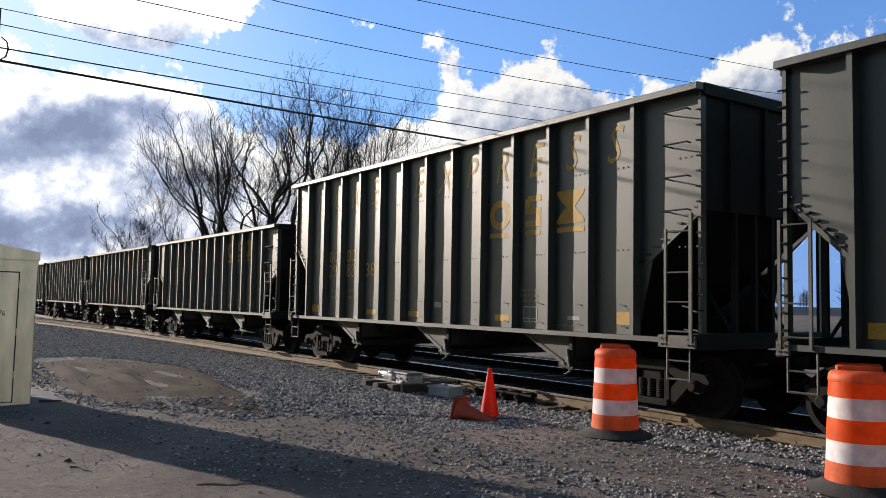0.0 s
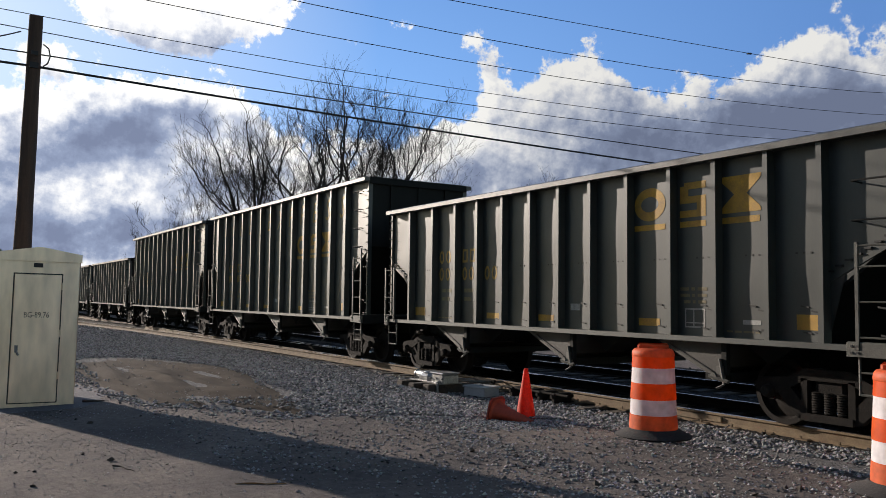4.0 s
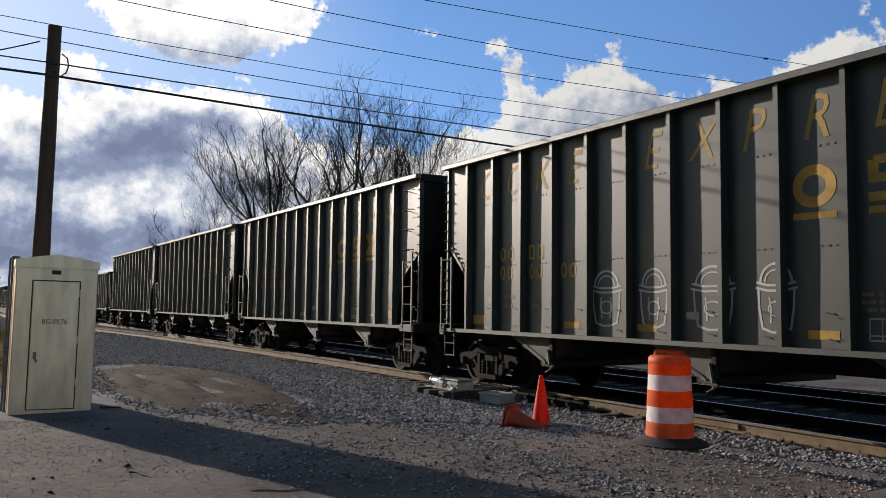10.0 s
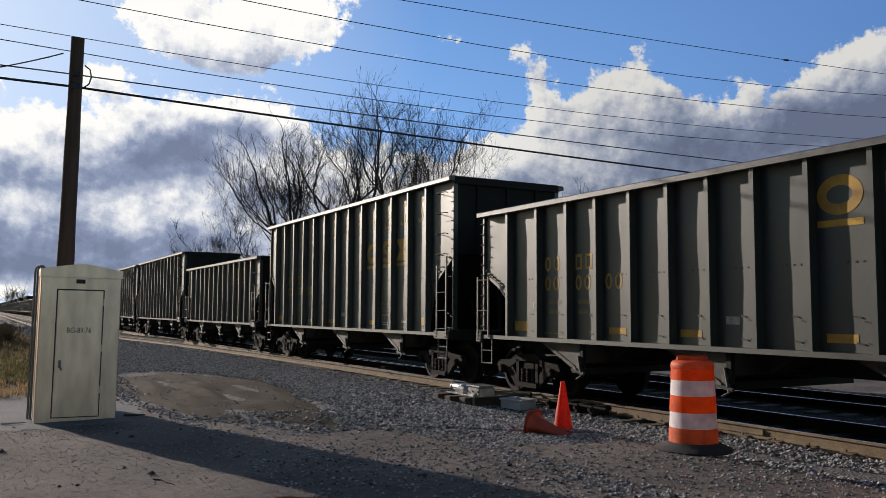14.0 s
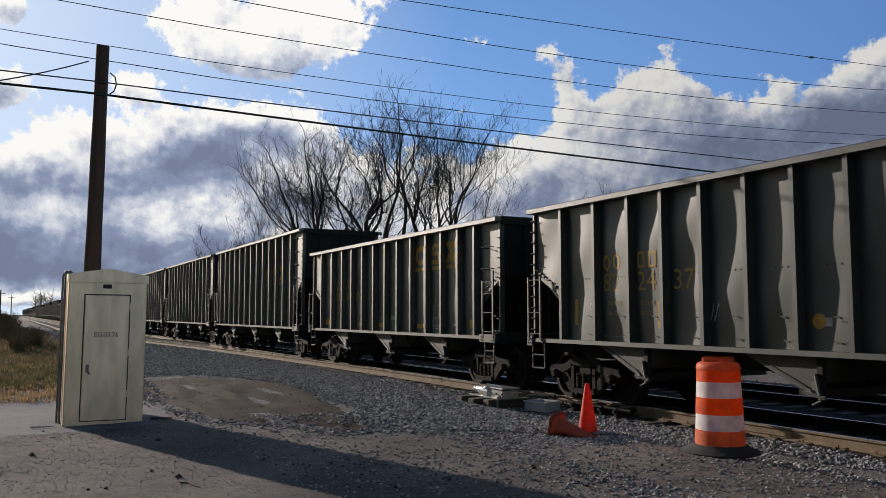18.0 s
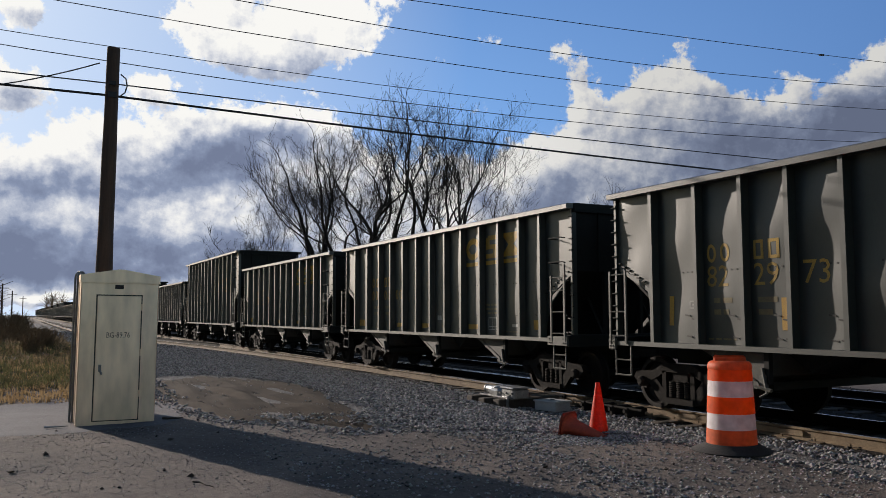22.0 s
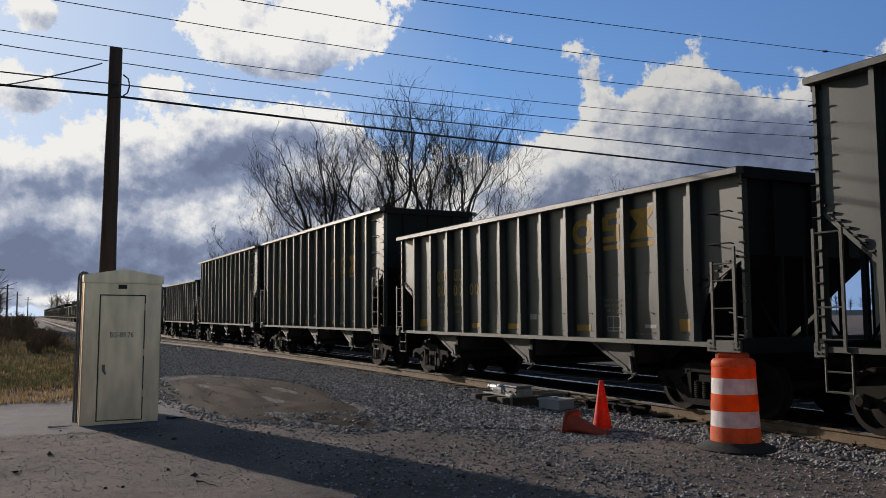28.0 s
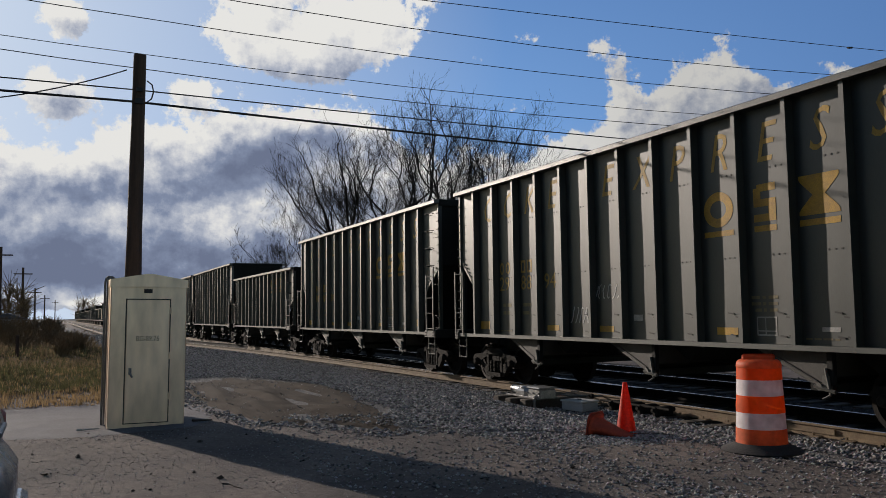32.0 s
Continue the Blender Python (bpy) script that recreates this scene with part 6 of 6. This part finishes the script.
# ---------------------------------------------------------------- yard surfaces
def patch(name, label, category, material, cx, cy, rx, ry, lift, seed, n=72, rings=12, rut=0.0, kind="structure"):
    """An irregular low sheet that follows the ground and feathers into it at its edge."""
    mb = MB()
    mb.v = [(cx, cy, ground_height(cx, cy) + lift)]
    for j in range(1, rings + 1):
        for i in range(n):
            a = 2 * math.pi * i / n
            w = 1 + 0.22 * noise.noise((math.cos(a) * 1.5, math.sin(a) * 1.5, seed)) + 0.08 * noise.noise((math.cos(a) * 6, math.sin(a) * 6, seed + 3))
            t = j / rings
            x, y = cx + rx * w * t * math.cos(a), cy + ry * w * t * math.sin(a)
            z = ground_height(x, y) + lift * (1 - t ** 6) - 0.012 * (t > 0.99) + rut * (noise.noise((x * 0.5, y * 3.0, seed)) * (1 - t ** 3))
            mb.v.append((x, y, z))
    mb.f = [(0, 1 + i, 1 + (i + 1) % n) for i in range(n)]
    for j in range(rings - 1):
        a, b = 1 + j * n, 1 + (j + 1) * n
        mb.f += [(a + i, b + i, b + (i + 1) % n, a + (i + 1) % n) for i in range(n)]
    return solid(name, mb, material, label, category, kind=kind, smooth=True)


patch("dirt_patch", "bare patch of smooth brown earth with tyre ruts", "ground", M_DIRT, -16.5, 4.0, 5.4, 1.5, 0.05, 2, n=120, rings=40, rut=0.09)
patch("pavement", "worn pale concrete apron round the signal cabinet", "pavement", M_CONC, -14.5, 0.6, 2.4, 2.1, 0.012, 8)
patch("pavement", "dusty pale strip of old paving", "pavement", M_CONC, -15.4, -3.6, 1.6, 3.4, 0.012, 15)


# ---------------------------------------------------------------- grass and scrub
def grass(name, label, count, x0, x1, y0, y1, tall, seed, material):
    rnd = random.Random(seed)
    mb = MB()
    for _ in range(count):
        x, y = rnd.uniform(x0, x1), rnd.uniform(y0, y1)
        if y > 2.0 - offset(x) * 0.2 + 0.8 * noise.noise((x * 0.3, 0, 3)):
            continue
        g = ground_height(x, y) - 0.02
        s = tall * rnd.uniform(0.4, 1.1) * (0.7 + 0.6 * noise.noise((x * 0.25, y * 0.25, 5)))
        for _ in range(6):
            a, l = rnd.uniform(0, 6.283), rnd.uniform(0.2, 0.8) * s
            w = 0.005 + 0.003 * rnd.random() + 0.00015 * abs(x)
            bx, by = x + rnd.gauss(0, 0.06), y + rnd.gauss(0, 0.06)
            px, py = -math.sin(a) * w, math.cos(a) * w
            tx, ty = math.cos(a) * l, math.sin(a) * l
            o = len(mb.v)
            mb.v += [(bx - px, by - py, g), (bx + px, by + py, g), (bx + tx * 0.45 + px * 0.7, by + ty * 0.45 + py * 0.7, g + s * 0.6), (bx + tx * 0.45 - px * 0.7, by + ty * 0.45 - py * 0.7, g + s * 0.6), (bx + tx, by + ty, g + s * rnd.uniform(0.7, 1.0))]
            mb.f += [(o, o + 1, o + 2, o + 3), (o + 3, o + 2, o + 4)]
    me = bpy.data.meshes.new(name)
    me.from_pydata(mb.v, [], mb.f)
    me.materials.append(material)
    return tagged(new(name, me), label, "grass", kind="stuff")


grass("grass", "dry yellow-brown winter grass beside the yard", 9000, -34, -16.4, -8, 2.4, 0.2, 1, M_GRASS)
grass("grass", "rough brown grass along the railway bank", 7000, -75, -23, -14, 3.0, 0.5, 2, M_SCRUB)
grass("grass", "dull green rough grass on the low bank", 6000, -34, -18.5, -7, 1.6, 0.28, 6, M_GREENISH)


def shrubs(name, label, spots, seed):
    """Leafless scrub: sheaves of crooked thin stems."""
    rnd = random.Random(seed)
    mb = MB()
    for x, y, hgt in spots:
        g = ground_height(x, y)
        for _ in range(46):
            a, lean = rnd.uniform(0, 6.283), rnd.uniform(0.1, 0.75)
            p = Vector((x + rnd.gauss(0, hgt * 0.2), y + rnd.gauss(0, hgt * 0.2), g))
            d = Vector((math.cos(a) * lean, math.sin(a) * lean, 1)).normalized()
            r = 0.008 + 0.0003 * abs(x)
            for k in range(3):
                q = p + d * hgt * rnd.uniform(0.2, 0.4)
                mb.tube(p, q, r, r * 0.7, 3, False)
                for _ in range(2):
                    s = (d + Vector((rnd.gauss(0, 0.6), rnd.gauss(0, 0.6), rnd.gauss(0.1, 0.3)))).normalized()
                    mb.tube(q, q + s * hgt * rnd.uniform(0.15, 0.3), r * 0.6, r * 0.35, 3, False)
                p, r = q, r * 0.7
                d = (d + Vector((rnd.gauss(0, 0.3), rnd.gauss(0, 0.3), rnd.gauss(0, 0.2)))).normalized()
    me = bpy.data.meshes.new(name)
    me.from_pydata(mb.v, [], mb.f)
    me.materials.append(M_SCRUB)
    return tagged(new(name, me), label, "scrub", kind="stuff")


rs = random.Random(77)
shrubs("scrub", "leafless brown scrub behind the grass", [(rs.uniform(-46, -26), rs.uniform(-7.5, 1.0), rs.uniform(0.35, 0.8)) for _ in range(60)], 1)
shrubs("scrub", "leafless brown scrub along the line", [(rs.uniform(-140, -46), rs.uniform(-16, 0.5), rs.uniform(0.6, 1.5)) for _ in range(60)], 2)


def tree_belt(name, label, spots, seed):
    """A far wood: many spiky bare crowns standing close together."""
    rnd = random.Random(seed)
    mb = MB()
    for x, y, hgt in spots:
        mb.tube((x, y, -0.3), (x, y, hgt * 0.6), hgt * 0.016, hgt * 0.008, 4, False)
        for _ in range(60):
            a, e, l = rnd.uniform(0, 6.283), rnd.uniform(0.15, 1.4), hgt * rnd.uniform(0.15, 0.42)
            p = Vector((x, y, hgt * rnd.uniform(0.2, 0.72)))
            q = p + Vector((math.cos(a) * math.cos(e), math.sin(a) * math.cos(e), math.sin(e))) * l
            mb.tube(p, q, hgt * 0.007, hgt * 0.002, 3, False)
    me = bpy.data.meshes.new(name)
    me.from_pydata(mb.v, [], mb.f)
    me.materials.append(M_SCRUB)
    return tagged(new(name, me), label, "trees", kind="stuff")


def ring_spots(t0, t1, d0, d1, n, h0, h1, seed):
    r = random.Random(seed)
    out = []
    for _ in range(n):
        t, d = radians(r.uniform(t0, t1)), r.uniform(d0, d1)
        out.append((-d * math.cos(t), d * math.sin(t), r.uniform(h0, h1)))
    return out


tree_belt("woodland", "distant bare brown woodland on the skyline", ring_spots(-9, -1.4, 95, 170, 46, 4, 7.5, 5), 5)
# Two belts out of view, added to keep sky light off the cars' sides.
tree_belt("woodland", "unseen belt of bare trees added to block low sky light", ring_spots(-155, -40, 32, 50, 230, 14, 19, 9), 9)
tree_belt("woodland", "unseen far belt of bare trees added to dim the skyline", ring_spots(-30, -9, 95, 150, 50, 7, 11, 10), 10)
tree_belt("woodland", "distant bare brown woodland along the line", ring_spots(1.3, 9, 320, 480, 60, 7, 12, 6), 6)
tree_belt("woodland", "distant bare brown woodland beyond the tracks", ring_spots(9, 80, 220, 420, 150, 6, 10, 7), 7)


# ---------------------------------------------------------------- far things
for turn, dist, hgt in ((-3.0, 95, 9.3), (-1.75, 120, 8.6), (-1.05, 170, 7.6), (-0.5, 230, 7.8), (0.1, 330, 8.5)):
    p = utility_pole(polar(turn, dist, -0.3), hgt, 0.16, "dark wooden utility pole in the distance")
    part("crossarm", MB().box(-0.06, 0.06, -1.1, 1.1, hgt - 0.9, hgt - 0.76), M_POLE, p)
shed = thing("shed", "low white shed among bare scrub", "shed", at=polar(-2.5, 92))
part("wall", MB().box(-2, 2, -1.6, 1.6, 0, 1.6), M_BUILD, shed)
part("roof", MB().prism([(-1.8, 1.6), (1.8, 1.6), (0, 2.2)], "x", -2.2, 2.2), M_CONC, shed)


def fallen_stick(at, length, r, material, label):
    """A crooked stick lying flat."""
    rnd = random.Random(int(length * 1000))
    c = MB()
    p = Vector((0, 0, r))
    for i in range(5):
        q = p + Vector((length / 5, rnd.gauss(0, 0.02), rnd.gauss(0, r * 0.4)))
        q.z = max(r * 0.7, q.z)
        c.tube(p, q, r * (1 - 0.12 * i), r * (0.88 - 0.12 * i), 6)
        p = q
    return solid("stick", c, material, label, "stick", "fallen sticks", at=at)


fallen_stick(pose(-6.9, 2.25, 0.0, 0, 0, 62), 0.42, 0.009, M_GRASS, "pale broken stick lying on packed earth")
fallen_stick(pose(-13.15, 1.95, 0.012, 0, 0, 80), 0.3, 0.022, M_CLOD, "dark broken stick beside the signal cabinet")
fallen_stick(pose(-12.95, 0.33, 0.012, 0, 0, 95), 0.3, 0.016, M_BUILD, "pale stick on the concrete apron")
fallen_stick(pose(-8.2, 1.5, 0.0, 0, 0, 30), 0.35, 0.008, M_CLOD, "thin dark stick lying on packed earth")
stake = thing("stake", "short dark wooden stake standing in rough grass", "stake", at=pose(-27.5, -0.95, ground_height(-27.5, -0.95) - 0.1))
part("shaft", MB().cbox(-0.05, 0.05, -0.05, 0.05, 0, 0.75, 0.012), M_POLE, stake)


def parked_car():
    """The front corner of a parked silver car."""
    c = thing("parked_car", "silver-blue parked car with a rounded rear bumper", "car", at=pose(-6.9, -0.2, 0, 0, 0, 90))
    M = mat("silver_blue_car_paint", (0.34, 0.38, 0.45), 0.25, 0.75, (0.28, 0.32, 0.38), 2, 0.3)
    body = MB()
    prof = [(0.06, 0.30), (0.0, 0.45), (0.0, 0.66), (0.06, 0.75), (0.1, 0.8), (0.09, 0.92), (0.14, 1.08), (0.5, 1.14), (1.3, 1.42), (2.8, 1.45), (3.7, 1.0), (4.5, 0.85), (4.6, 0.35)]
    n, secs = 9, []
    for j in range(n):
        u = j / (n - 1)
        bulge = 1 - abs(2 * u - 1) ** 6
        secs.append([(-(x if 0 < k < len(prof) - 1 else x + 0.12 * (1 - bulge)) - (0.2 * (1 - bulge) if k < 7 else 0), -1.78 * u, 0.3 + (z - 0.3) * (0.82 + 0.18 * bulge)) for k, (x, z) in enumerate(prof)])
    for s in secs:
        body.v += s
    m = len(prof)
    body.f = [(j * m + k, j * m + k + 1, (j + 1) * m + k + 1, (j + 1) * m + k) for j in range(n - 1) for k in range(m - 1)]
    body.f += [tuple(range(m)), tuple((n - 1) * m + k for k in reversed(range(m)))]
    part("body", body, M, c, "", True)
    part("bumper", MB().cbox(-0.2, 0.06, -1.5, -0.28, 0.34, 0.44, 0.04), M, c)
    part("tail_light", MB().cbox(-0.4, -0.1, -0.46, -0.12, 0.84, 0.98, 0.03), M_CONEBASE, c)
    part("tail_light", MB().cbox(-0.4, -0.1, -1.66, -1.32, 0.84, 0.98, 0.03), M_CONEBASE, c)
    part("boot_lid_trim", MB().cbox(-0.3, -0.075, -1.2, -0.58, 0.9, 0.93, 0.008), M_STEEL, c)
    tyre = MB().lathe([(0.18, 0.0), (0.3, 0.0), (0.325, 0.03), (0.325, 0.17), (0.3, 0.2), (0.18, 0.2)], "y", n=24).mesh("tyre", M_RUBBER, True)
    rim = MB().lathe([(0.001, 0.03), (0.17, 0.02), (0.19, 0.0), (0.19, 0.2), (0.001, 0.2)], "y", n=20).mesh("rim", M_STEEL, True)
    for x in (-0.85, -3.6):
        for y in (-0.24, -1.76):
            w = part("tyre", tyre, None, c, at=pose(x, y, 0.325))
            part("rim", rim, None, w)


parked_car()


# ---------------------------------------------------------------- motion of the things
def motions():
    """The train rolls past at about 21 m/s; the clouds drift slowly."""
    at, x = [], 0.0
    for i, k in enumerate(ORDER + TAIL):
        if i:
            x -= PITCH[k]
        at.append(x)
    roll = [(0, -5.9), (3, 55.8), (6, 117.65), (9, 179.75), (13, 262.9), (18.2, 371.45), (23, 473.2), (28, 579.15), (32, 663.9)]
    for car, x in zip(TRAIN, at):
        walk(car, [(t, pose(x + s, 8.95, 0)) for t, s in roll])
    walk(backdrop, [(0, pose(0, 0, 0, 0, 0, 3.3)), (16, pose(0, 0, 0, 0, 0, 1.6)), (32, pose(0, 0, 0, 0, 0, 0))])


motions()
